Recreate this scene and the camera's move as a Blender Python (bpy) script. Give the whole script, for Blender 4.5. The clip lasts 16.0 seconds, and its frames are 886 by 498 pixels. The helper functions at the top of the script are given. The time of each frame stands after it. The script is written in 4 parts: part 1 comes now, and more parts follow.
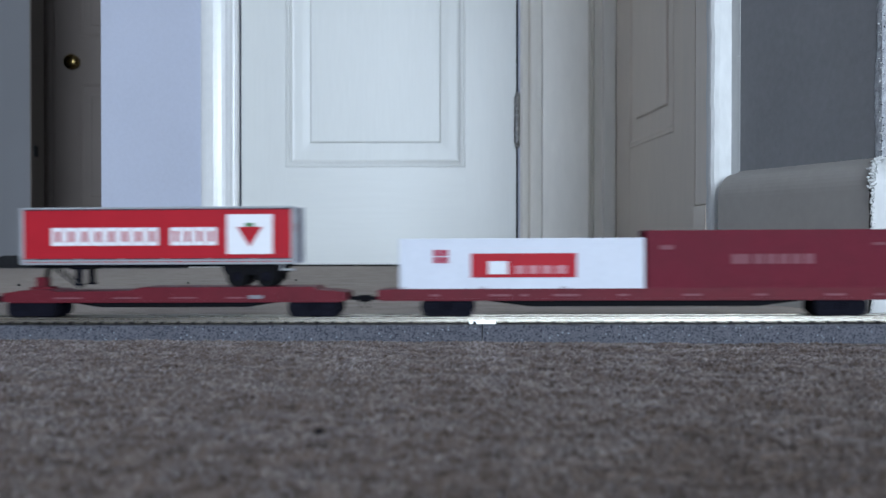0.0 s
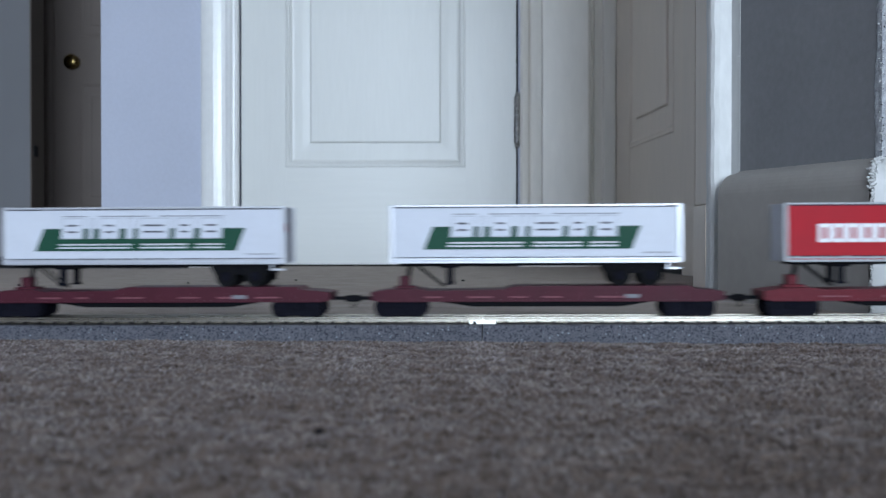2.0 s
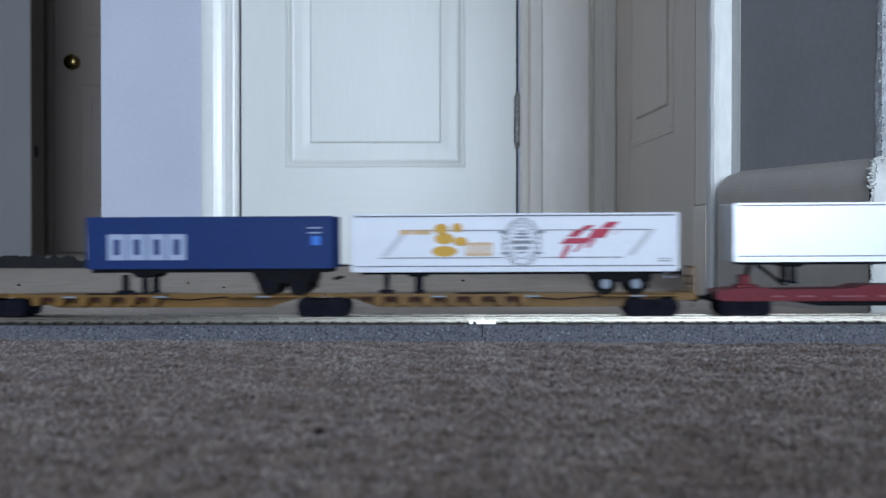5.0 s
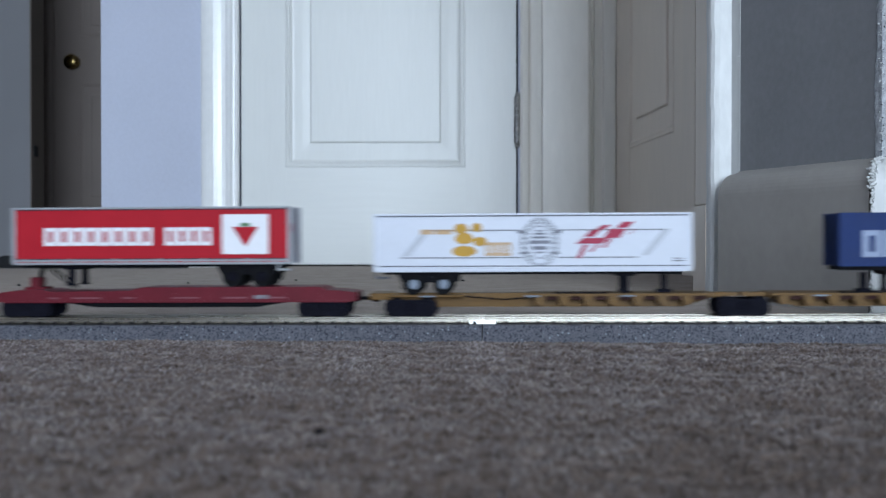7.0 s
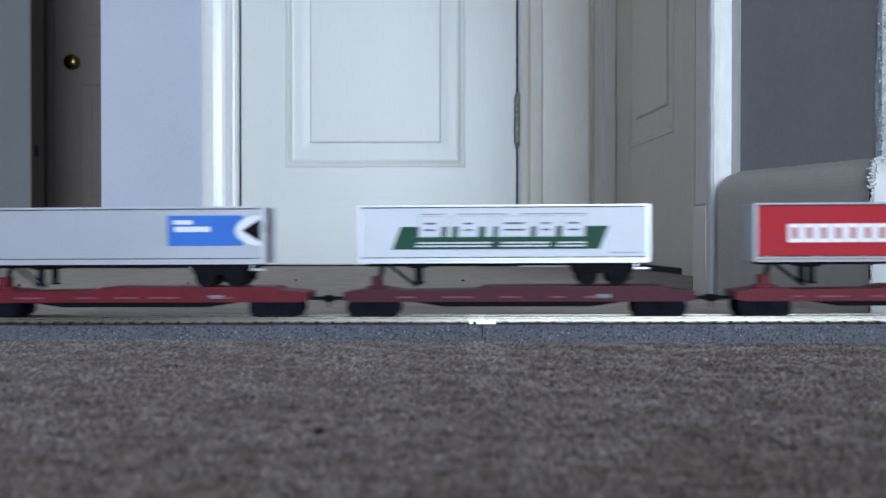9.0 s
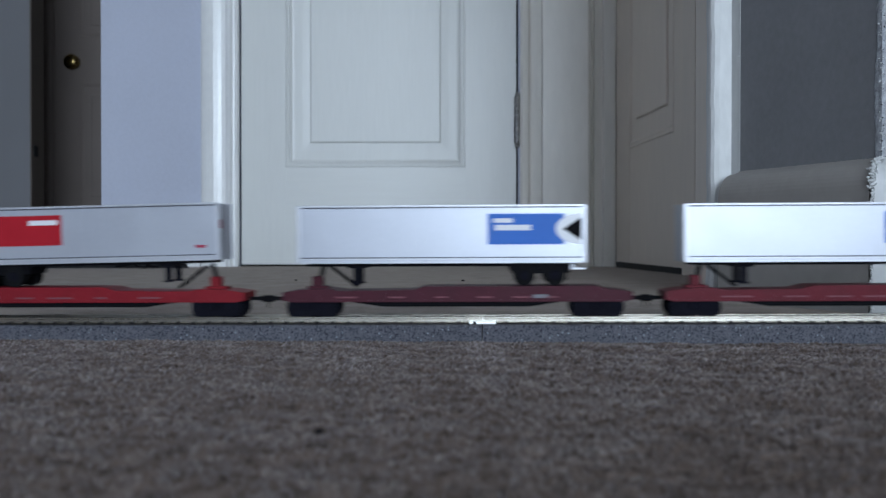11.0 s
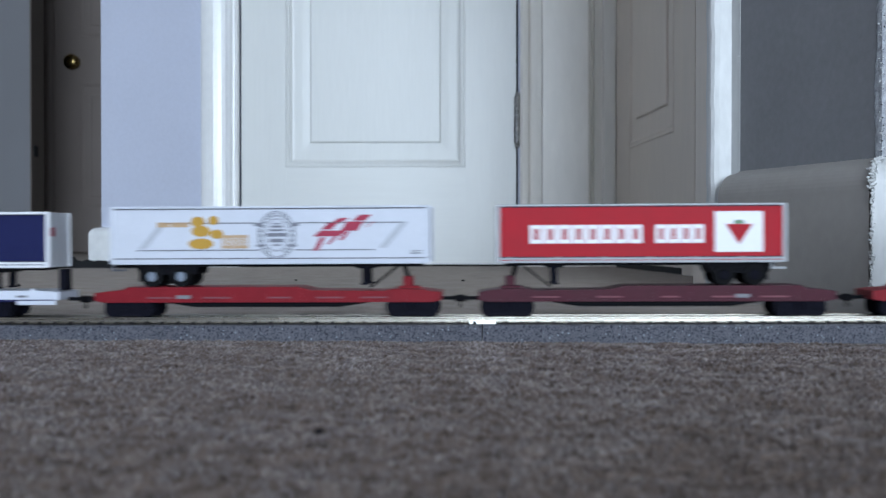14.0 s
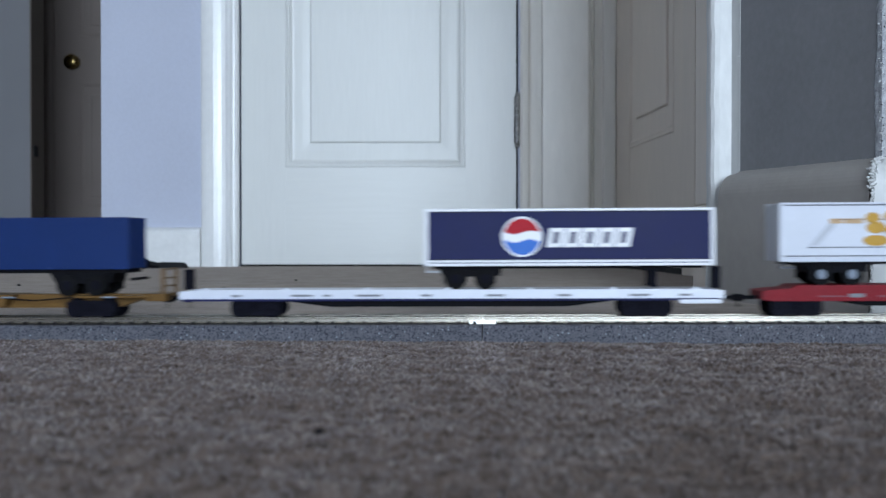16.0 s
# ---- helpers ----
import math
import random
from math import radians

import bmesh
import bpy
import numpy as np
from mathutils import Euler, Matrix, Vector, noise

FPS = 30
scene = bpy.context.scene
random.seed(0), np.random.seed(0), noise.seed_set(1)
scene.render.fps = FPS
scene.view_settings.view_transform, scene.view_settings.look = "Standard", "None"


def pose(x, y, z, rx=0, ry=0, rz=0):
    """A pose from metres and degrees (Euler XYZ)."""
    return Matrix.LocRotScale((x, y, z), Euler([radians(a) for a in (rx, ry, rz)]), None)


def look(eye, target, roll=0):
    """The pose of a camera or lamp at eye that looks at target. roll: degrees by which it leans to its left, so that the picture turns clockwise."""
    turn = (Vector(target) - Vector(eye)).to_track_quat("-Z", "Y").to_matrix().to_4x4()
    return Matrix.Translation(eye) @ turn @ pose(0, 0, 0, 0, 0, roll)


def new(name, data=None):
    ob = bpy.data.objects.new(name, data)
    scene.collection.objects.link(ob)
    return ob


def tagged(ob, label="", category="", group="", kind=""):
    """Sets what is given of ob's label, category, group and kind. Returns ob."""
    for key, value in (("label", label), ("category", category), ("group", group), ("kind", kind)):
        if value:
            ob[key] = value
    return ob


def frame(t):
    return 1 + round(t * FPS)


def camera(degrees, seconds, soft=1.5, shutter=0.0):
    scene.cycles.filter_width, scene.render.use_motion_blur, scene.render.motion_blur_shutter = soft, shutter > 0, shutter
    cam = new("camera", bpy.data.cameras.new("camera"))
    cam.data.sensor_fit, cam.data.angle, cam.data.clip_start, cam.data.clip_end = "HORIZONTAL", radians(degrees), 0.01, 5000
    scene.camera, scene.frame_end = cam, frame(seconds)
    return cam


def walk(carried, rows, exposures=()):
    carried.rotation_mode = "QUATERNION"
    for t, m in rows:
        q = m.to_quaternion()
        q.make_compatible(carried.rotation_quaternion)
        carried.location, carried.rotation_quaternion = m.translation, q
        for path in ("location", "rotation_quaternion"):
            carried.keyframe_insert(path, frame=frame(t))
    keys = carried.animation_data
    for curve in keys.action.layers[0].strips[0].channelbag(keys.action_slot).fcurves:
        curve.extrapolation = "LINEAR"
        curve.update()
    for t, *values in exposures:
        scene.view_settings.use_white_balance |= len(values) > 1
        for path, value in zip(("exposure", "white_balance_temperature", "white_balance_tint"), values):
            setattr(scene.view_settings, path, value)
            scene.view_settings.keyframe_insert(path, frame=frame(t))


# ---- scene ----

# ---- camera: stands on the carpet, level, looking at the hall door ----
cam = camera(44.0, 16.0, soft=1.0, shutter=0.6)
cam.data.dof.use_dof = True
cam.data.dof.focus_distance = 0.9
cam.data.dof.aperture_fstop = 16.5
EYE = (0.0, 0.0, 0.0565)
CAM_POSE = pose(*EYE, 90 - 0.56, 0, 0)
walk(cam, [(0.0, CAM_POSE), (16.0, CAM_POSE)],
     exposures=[(0.0, 0.0), (1.0, 0.0), (3.0, -0.15), (4.0, -0.05), (6.5, -0.03), (7.0, 0.0), (7.5, -0.12), (8.5, -0.02), (9.0, 0.02),
                (11.3, -0.48), (12.0, -0.45), (12.5, -0.37), (13.5, -0.02), (14.5, 0.03), (15.5, -0.1), (16.0, -0.05)])

# ---- light: daylight through the patio door behind the camera ----
world = bpy.data.worlds.new("sky")
scene.world = world
world.use_nodes = True
wn = world.node_tree
sky = wn.nodes.new("ShaderNodeTexSky")
sky.sky_type = 'NISHITA'
sky.sun_disc = False
sky.sun_elevation = radians(48)
sky.sun_rotation = radians(20)
wn.nodes["Background"].inputs[1].default_value = 0.12
wn.links.new(sky.outputs[0], wn.nodes["Background"].inputs[0])

sun_data = bpy.data.lights.new("sun", 'SUN')
sun_data.energy = 2.5
sun_data.angle = radians(0.5)
sun_data.color = (1.0, 0.95, 0.88)
sun = new("sun", sun_data)
sun.matrix_basis = look((3, 6, 8), (0, 0, 0))

lamp_data = bpy.data.lights.new("window_daylight", 'AREA')
lamp_data.shape = 'RECTANGLE'
lamp_data.size, lamp_data.size_y = 2.32, 1.95
lamp_data.energy = 340
lamp_data.color = (0.70, 0.84, 1.0)
lamp = new("window_daylight", lamp_data)
lamp.matrix_basis = look((0.7, -5.05, 1.06), (0.7, 0, 1.06))


# ---- materials ----
def mat(name, base, rough=0.5, metal=0.0, var=0.12, scale=40.0, fine=400.0, bump=0.0, bscale=300.0,
        stretch=(1, 1, 1), coat=0.0, spec=0.5, second=None):
    """Paint, plastic or metal with stains at a large and a fine scale and a little relief. Scales are per metre."""
    m = bpy.data.materials.new(name)
    m.use_nodes = True
    nt = m.node_tree
    b = nt.nodes["Principled BSDF"]
    tc = nt.nodes.new("ShaderNodeTexCoord")
    mp = nt.nodes.new("ShaderNodeMapping")
    mp.inputs["Scale"].default_value = stretch
    nt.links.new(tc.outputs["Object"], mp.inputs["Vector"])
    n1 = nt.nodes.new("ShaderNodeTexNoise")
    n1.inputs["Scale"].default_value = scale
    n1.inputs["Detail"].default_value = 5
    n2 = nt.nodes.new("ShaderNodeTexNoise")
    n2.inputs["Scale"].default_value = fine
    n2.inputs["Detail"].default_value = 3
    for n in (n1, n2):
        nt.links.new(mp.outputs[0], n.inputs["Vector"])
    mixn = nt.nodes.new("ShaderNodeMix")
    mixn.data_type = 'FLOAT'
    mixn.inputs[0].default_value = 0.4
    nt.links.new(n1.outputs[0], mixn.inputs[2])
    nt.links.new(n2.outputs[0], mixn.inputs[3])
    ramp = nt.nodes.new("ShaderNodeValToRGB")
    lo = second or tuple(c * (1 - var) for c in base)
    hi = tuple(min(1, c * (1 + var * 0.6)) for c in base)
    ramp.color_ramp.elements[0].position, ramp.color_ramp.elements[1].position = 0.32, 0.68
    ramp.color_ramp.elements[0].color, ramp.color_ramp.elements[1].color = (*lo, 1), (*hi, 1)
    nt.links.new(mixn.outputs[0], ramp.inputs[0])
    nt.links.new(ramp.outputs[0], b.inputs["Base Color"])
    rr = nt.nodes.new("ShaderNodeMapRange")
    rr.inputs[3].default_value, rr.inputs[4].default_value = max(0.03, rough - 0.08), min(1, rough + 0.1)
    nt.links.new(n1.outputs[0], rr.inputs[0])
    nt.links.new(rr.outputs[0], b.inputs["Roughness"])
    b.inputs["Metallic"].default_value = metal
    b.inputs["Coat Weight"].default_value = coat
    b.inputs["Specular IOR Level"].default_value = spec
    if bump:
        n3 = nt.nodes.new("ShaderNodeTexNoise")
        n3.inputs["Scale"].default_value = bscale
        n3.inputs["Detail"].default_value = 4
        nt.links.new(mp.outputs[0], n3.inputs["Vector"])
        bp = nt.nodes.new("ShaderNodeBump")
        bp.inputs["Strength"].default_value = 0.5
        bp.inputs["Distance"].default_value = bump
        nt.links.new(n3.outputs[0], bp.inputs["Height"])
        nt.links.new(bp.outputs[0], b.inputs["Normal"])
    return m


def island_mat(name, c0, c1, rough):
    m = bpy.data.materials.new(name)
    m.use_nodes = True
    nt = m.node_tree
    b = nt.nodes["Principled BSDF"]
    g = nt.nodes.new("ShaderNodeNewGeometry")
    tc = nt.nodes.new("ShaderNodeTexCoord")
    n1 = nt.nodes.new("ShaderNodeTexNoise")
    n1.inputs["Scale"].default_value = 150
    n1.inputs["Detail"].default_value = 2.5
    mp = nt.nodes.new("ShaderNodeMapping")
    mp.inputs["Scale"].default_value = (0.7, 1, 1)
    nt.links.new(tc.outputs["Object"], mp.inputs["Vector"])
    nt.links.new(mp.outputs[0], n1.inputs["Vector"])
    mixn = nt.nodes.new("ShaderNodeMix")
    mixn.data_type = 'FLOAT'
    mixn.inputs[0].default_value = 0.9
    nt.links.new(g.outputs["Random Per Island"], mixn.inputs[2])
    nt.links.new(n1.outputs[0], mixn.inputs[3])
    ramp = nt.nodes.new("ShaderNodeValToRGB")
    ramp.color_ramp.elements[0].position, ramp.color_ramp.elements[1].position = 0.36, 0.66
    ramp.color_ramp.elements[0].color, ramp.color_ramp.elements[1].color = (*c0, 1), (*c1, 1)
    nt.links.new(mixn.outputs[0], ramp.inputs[0])
    nt.links.new(ramp.outputs[0], b.inputs["Base Color"])
    b.inputs["Roughness"].default_value = rough
    b.inputs["Sheen Weight"].default_value = 0.42
    b.inputs["Sheen Tint"].default_value = (0.95, 0.86, 0.88, 1)
    b.inputs["Specular IOR Level"].default_value = 0.1
    b.inputs["Sheen Roughness"].default_value = 0.3
    return m


def ballast_mat():
    """Grey moulded ballast with dark and pale specks."""
    m = mat("ballast_plastic", (0.090, 0.091, 0.108), 0.6, var=0.3, scale=300, fine=900, bump=0.0006, bscale=700)
    nt = m.node_tree
    b = nt.nodes["Principled BSDF"]
    old = b.inputs["Base Color"].links[0].from_socket
    tc = nt.nodes.new("ShaderNodeTexCoord")
    v = nt.nodes.new("ShaderNodeTexVoronoi")
    v.inputs["Scale"].default_value = 1750
    nt.links.new(tc.outputs["Object"], v.inputs["Vector"])
    sep = nt.nodes.new("ShaderNodeSeparateColor")
    nt.links.new(v.outputs["Color"], sep.inputs[0])
    for chan, cut, col in ((0, 0.74, (0.008, 0.008, 0.022, 1)), (1, 0.992, (0.32, 0.37, 0.41, 1))):
        gt = nt.nodes.new("ShaderNodeMath")
        gt.operation = 'GREATER_THAN'
        gt.inputs[1].default_value = cut
        nt.links.new(sep.outputs[chan], gt.inputs[0])
        mx = nt.nodes.new("ShaderNodeMix")
        mx.data_type = 'RGBA'
        nt.links.new(gt.outputs[0], mx.inputs[0])
        nt.links.new(old, mx.inputs[6])
        mx.inputs[7].default_value = col
        old = mx.outputs[2]
    nt.links.new(old, b.inputs["Base Color"])
    return m


M_WHITE = mat("white_gloss_paint", (0.91, 0.91, 0.90), 0.2, var=0.05, scale=6, fine=60, bump=0.0006, bscale=90)
M_DOOR = mat("white_door_paint", (0.77, 0.775, 0.75), 0.34, var=0.035, scale=5, fine=120, bump=0.0005, bscale=130,
             stretch=(1, 1, 0.12))
M_RAIL = mat("white_door_rail_paint", (0.77, 0.775, 0.75), 0.34, var=0.035, scale=5, fine=120, bump=0.0006, bscale=110,
             stretch=(0.06, 1, 1))
M_SKIRT = mat("white_skirting_paint", (0.88, 0.88, 0.87), 0.38, var=0.1, scale=12, fine=80, bump=0.0012, bscale=45)
M_WALL = mat("lavender_wall_paint", (0.575, 0.605, 0.72), 0.75, var=0.06, scale=4, fine=150, bump=0.00025, bscale=260)
# dark grey that holds the shade of the wall stub in its colour
M_STUBWALL_SHADE = mat("stub_wall_paint_with_shade", (0.215, 0.213, 0.222), 0.7, var=0.14, scale=9, fine=150, bump=0.0006, bscale=200)
# darker taupe skirting colour: the shade on the narrow face is put in here
M_SKIRT_SHADE = mat("skirting_paint_with_shade", (0.335, 0.31, 0.285), 0.6, var=0.1, scale=14, fine=90, bump=0.0012, bscale=40)
# the passage's dimness is put into this door colour
M_DIMDOOR = mat("far_door_paint_with_shade", (0.39, 0.325, 0.295), 0.5, var=0.08, scale=5)
# grey taken darker so that the colour carries the shade on this wall
M_SIDEWALL_SHADE = mat("passage_side_wall_with_shade", (0.275, 0.275, 0.29), 0.75, var=0.06, scale=4, bump=0.0005, bscale=260)
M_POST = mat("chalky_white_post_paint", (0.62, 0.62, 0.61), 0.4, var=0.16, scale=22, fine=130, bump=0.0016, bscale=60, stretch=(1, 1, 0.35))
M_CREAM = mat("cream_gloss_paint", (0.73, 0.63, 0.535), 0.4, var=0.07, scale=6, fine=70, bump=0.0006, bscale=100, stretch=(1, 1, 0.2))
M_TRIM = mat("warm_white_trim_paint", (0.84, 0.80, 0.74), 0.34, var=0.07, scale=7, fine=70, bump=0.0008, bscale=70, stretch=(1, 1, 0.3))
M_BEAD = mat("worn_plaster_bead", (0.40, 0.41, 0.43), 0.7, var=0.45, scale=160, fine=700, bump=0.0016, bscale=420, second=(0.20, 0.205, 0.22))
M_CEIL = mat("ceiling_paint", (0.75, 0.75, 0.73), 0.9, var=0.05)
# dark brown holds the shade of the passage walls and the wall end
M_DIMWALL_SHADE = mat("passage_wall_with_shade", (0.16, 0.13, 0.11), 0.8, var=0.1, scale=5)
# same carpet as the yarn, paler: the far floor's brighter light is in this colour
M_BASE = mat("carpet_pile_mat_lit_tone", (0.285, 0.252, 0.238), 0.95, var=0.32, scale=26, fine=420, bump=0.003, bscale=420, spec=0.1, second=(0.185, 0.160, 0.148))
_b = M_BASE.node_tree.nodes["Principled BSDF"]
_b.inputs["Sheen Weight"].default_value = 0.22
_b.inputs["Sheen Tint"].default_value = (0.9, 0.75, 0.62, 1)
_b.inputs["Sheen Roughness"].default_value = 0.4
M_TUFT = island_mat("carpet_yarn", (0.047, 0.0335, 0.0265), (0.140, 0.104, 0.085), 0.95)
M_BALLAST = ballast_mat()
M_STEEL = mat("nickel_silver_rail", (0.42, 0.39, 0.34), 0.25, 1.0, var=0.15, scale=80, fine=600, stretch=(0.1, 1, 1))
M_JOINER = mat("bright_plated_joiner", (0.85, 0.84, 0.80), 0.35, 0.6, var=0.1, scale=120)
M_TIE = mat("dark_tie_plastic", (0.014, 0.012, 0.012), 0.7, var=0.3, scale=200, spec=0.1)
M_BRASS = mat("aged_brass", (0.42, 0.30, 0.12), 0.25, 1.0, var=0.3, scale=60)
M_HINGE = mat("painted_over_steel_hinge", (0.40, 0.39, 0.37), 0.35, 0.5, second=(0.03, 0.028, 0.026), var=0.5, scale=200, fine=800, bump=0.0008, bscale=150)
M_GAP = mat("dark_gap", (0.02, 0.02, 0.02), 0.9)
M_BLACKCLOTH = mat("black_cloth", (0.012, 0.012, 0.014), 0.9, var=0.4, scale=50, bump=0.002, bscale=160)
M_BLACK = mat("black_plastic", (0.006, 0.006, 0.008), 0.65, var=0.3, scale=150, spec=0.05)
M_TYRE = mat("black_rubber", (0.008, 0.008, 0.009), 0.8, var=0.3, scale=200, spec=0.05)
M_TRUCK = mat("dark_truck_plastic", (0.006, 0.006, 0.011), 0.65, var=0.35, scale=200, spec=0.05)
M_SILVER = mat("silver_trim_paint", (0.28, 0.285, 0.30), 0.45, 0.15, var=0.1, scale=120)
M_BRIGHT = mat("bright_ribbed_aluminium", (0.50, 0.51, 0.55), 0.34, 0.4, var=0.08, scale=60)
M_BODYWHITE = mat("white_trailer_plastic", (0.565, 0.585, 0.65), 0.4, var=0.05, scale=50, spec=0.22)
M_SILVERBODY = mat("silver_ribbed_trailer_paint", (0.41, 0.425, 0.475), 0.34, 0.38, var=0.05, scale=50, coat=0.0)
M_RED = mat("red_trailer_print", (0.37, 0.012, 0.022), 0.5, var=0.08, scale=60, spec=0.12)
M_PRINTWHITE = mat("white_print", (0.70, 0.70, 0.73), 0.4, var=0.04)
M_GREEN = mat("dark_green_print", (0.015, 0.064, 0.040), 0.5, var=0.08, spec=0.1)
M_LEAF = mat("leaf_green_print", (0.06, 0.16, 0.06), 0.4, var=0.08)
M_GREYPRINT = mat("grey_print", (0.20, 0.205, 0.225), 0.5, var=0.1, spec=0.1)
M_PALEGREY = mat("pale_grey_print", (0.58, 0.60, 0.64), 0.4, var=0.05)
M_BLUEPRINT = mat("sky_blue_print", (0.040, 0.15, 0.52), 0.45, var=0.06, spec=0.15)
M_NAVY = mat("navy_blue_plastic", (0.012, 0.015, 0.068), 0.5, var=0.1, scale=60, spec=0.12)
M_BLUEBOX = mat("royal_blue_container_plastic", (0.006, 0.023, 0.105), 0.5, var=0.12, scale=70, spec=0.15)
M_ORANGE = mat("orange_print", (0.47, 0.27, 0.05), 0.5, var=0.1, spec=0.12)
M_PALEORANGE = mat("pale_orange_print", (0.50, 0.34, 0.20), 0.5, var=0.1, spec=0.12)
# dark colour of the shadow lines along the trailer rails
M_SEAM_SHADE = mat("dark_seam_shade", (0.035, 0.035, 0.05), 0.7, var=0.2, spec=0.1)
M_DARKPRINT = mat("black_print", (0.10, 0.10, 0.115), 0.5, var=0.1, spec=0.1)
M_EMBLEM = mat("grey_blue_print", (0.20, 0.205, 0.24), 0.5, var=0.1, spec=0.1)
M_FADEPINK = mat("faded_pink_print", (0.46, 0.20, 0.225), 0.5, var=0.08, spec=0.1)
M_STEELBLUE = mat("pale_blue_print", (0.26, 0.31, 0.43), 0.5, var=0.08, spec=0.2)
M_PINKRED = mat("crimson_print", (0.36, 0.045, 0.08), 0.5, var=0.08, spec=0.1)
M_SLANT = mat("faint_grey_print", (0.44, 0.455, 0.505), 0.5, var=0.05, spec=0.12)
M_CARRED = mat("red_flatcar_plastic", (0.115, 0.012, 0.020), 0.5, var=0.18, scale=80, spec=0.13)
M_CARMAROON = mat("maroon_flatcar_plastic", (0.062, 0.012, 0.021), 0.5, var=0.18, scale=80, spec=0.13)
M_CARBRIGHT = mat("bright_red_flatcar_plastic", (0.20, 0.012, 0.019), 0.5, var=0.15, scale=80, spec=0.11)
M_CARWHITE = mat("white_flatcar_plastic", (0.60, 0.62, 0.69), 0.34, var=0.06, scale=80)
M_MAROONBOX = mat("maroon_container_plastic", (0.125, 0.014, 0.026), 0.6, var=0.12, scale=80, spec=0.1)
M_YELLOW = mat("ochre_spine_car_plastic", (0.135, 0.070, 0.018), 0.5, var=0.3, scale=90, spec=0.20)
# dark brown that paints the shade in the recesses under the spine car platform
M_RECESS_SHADE = mat("dark_brown_recess_shade", (0.035, 0.012, 0.010), 0.6, var=0.3, scale=150, spec=0.1)
M_HUB = mat("white_wheel_hub", (0.20, 0.23, 0.28), 0.5, var=0.1, scale=200, spec=0.12)
M_LETTER = mat("faded_white_lettering", (0.20, 0.08, 0.095), 0.7, var=0.1, spec=0.05)
M_GLASS = bpy.data.materials.new("window_glass")
M_GLASS.use_nodes = True
_g = M_GLASS.node_tree.nodes["Principled BSDF"]
_g.inputs["Transmission Weight"].default_value = 1.0
_g.inputs["Roughness"].default_value = 0.0
_g.inputs["IOR"].default_value = 1.01


# ---- mesh helpers ----
def thing(name, label, category, group="", kind=""):
    return tagged(new(name), label, category, group, kind)


def part(name, bm, material, parent=None, label="", smooth=False):
    """Links a bmesh as one mesh object under a thing or a part."""
    me = bpy.data.meshes.new(name)
    bmesh.ops.recalc_face_normals(bm, faces=bm.faces)
    bm.to_mesh(me)
    bm.free()
    me.materials.append(material)
    if smooth:
        me.shade_smooth()
    ob = new(name, me)
    if parent:
        ob.parent = parent
    if label:
        tagged(ob, label)
    return ob


def structure(name, bm, material, label, category):
    return tagged(part(name, bm, material), label, category, kind="structure")


def box(bm, x0, x1, y0, y1, z0, z1, bevel=0.0):
    r = bmesh.ops.create_cube(bm, size=1.0)
    for v in r["verts"]:
        v.co = ((x0 + x1) / 2 + v.co.x * (x1 - x0), (y0 + y1) / 2 + v.co.y * (y1 - y0), (z0 + z1) / 2 + v.co.z * (z1 - z0))
    if bevel:
        edges = list({e for v in r["verts"] for e in v.link_edges})
        bmesh.ops.bevel(bm, geom=edges, offset=bevel, segments=2, affect='EDGES', profile=0.5)
    return bm


def boxed(*a, bevel=0.0):
    return box(bmesh.new(), *a, bevel=bevel)


def prism(bm, pts, lo, hi, axis="z"):
    """A polygon pulled along an axis: pts are (x, y) for z, (x, z) for y."""
    def at(p, h):
        return (p[0], p[1], h) if axis == "z" else (p[0], h, p[1]) if axis == "y" else (h, p[0], p[1])
    a = [bm.verts.new(at(p, lo)) for p in pts]
    b = [bm.verts.new(at(p, hi)) for p in pts]
    bm.faces.new(a)
    bm.faces.new(b[::-1])
    for i in range(len(pts)):
        j = (i + 1) % len(pts)
        bm.faces.new((a[i], a[j], b[j], b[i]))
    return bm


def sweep(bm, profile, p0, p1, out, m0=0.0, m1=0.0):
    """A profile of (out, z) drawn from p0 to p1 in plan; m0 and m1 mitre the ends by that much per metre of out."""
    d = Vector((p1[0] - p0[0], p1[1] - p0[1])).normalized()
    o = Vector(out).normalized()
    ring = []
    for p, m in ((p0, m0), (p1, m1)):
        ring.append([bm.verts.new((p[0] + o.x * q[0] + d.x * m * q[0], p[1] + o.y * q[0] + d.y * m * q[0], q[1])) for q in profile])
    bm.faces.new(ring[0])
    bm.faces.new(ring[1][::-1])
    for i in range(len(profile)):
        j = (i + 1) % len(profile)
        bm.faces.new((ring[0][i], ring[0][j], ring[1][j], ring[1][i]))
    return bm


def cyl(bm, c, r, depth, axis="y", seg=20, r2=None):
    turn = {"y": Matrix.Rotation(radians(90), 4, 'X'), "x": Matrix.Rotation(radians(90), 4, 'Y'), "z": Matrix.Identity(4)}[axis]
    bmesh.ops.create_cone(bm, cap_ends=True, segments=seg, radius1=r, radius2=r if r2 is None else r2, depth=depth,
                          matrix=Matrix.Translation(c) @ turn)
    return bm


def rod(bm, a, b, r, seg=8):
    a, b = Vector(a), Vector(b)
    m = Matrix.Translation((a + b) / 2) @ (b - a).to_track_quat("Z", "Y").to_matrix().to_4x4()
    bmesh.ops.create_cone(bm, cap_ends=True, segments=seg, radius1=r, radius2=r, depth=(b - a).length, matrix=m)
    return bm


# ---- structure: the room ----
HALL = 2.415          # the wall with the hall door
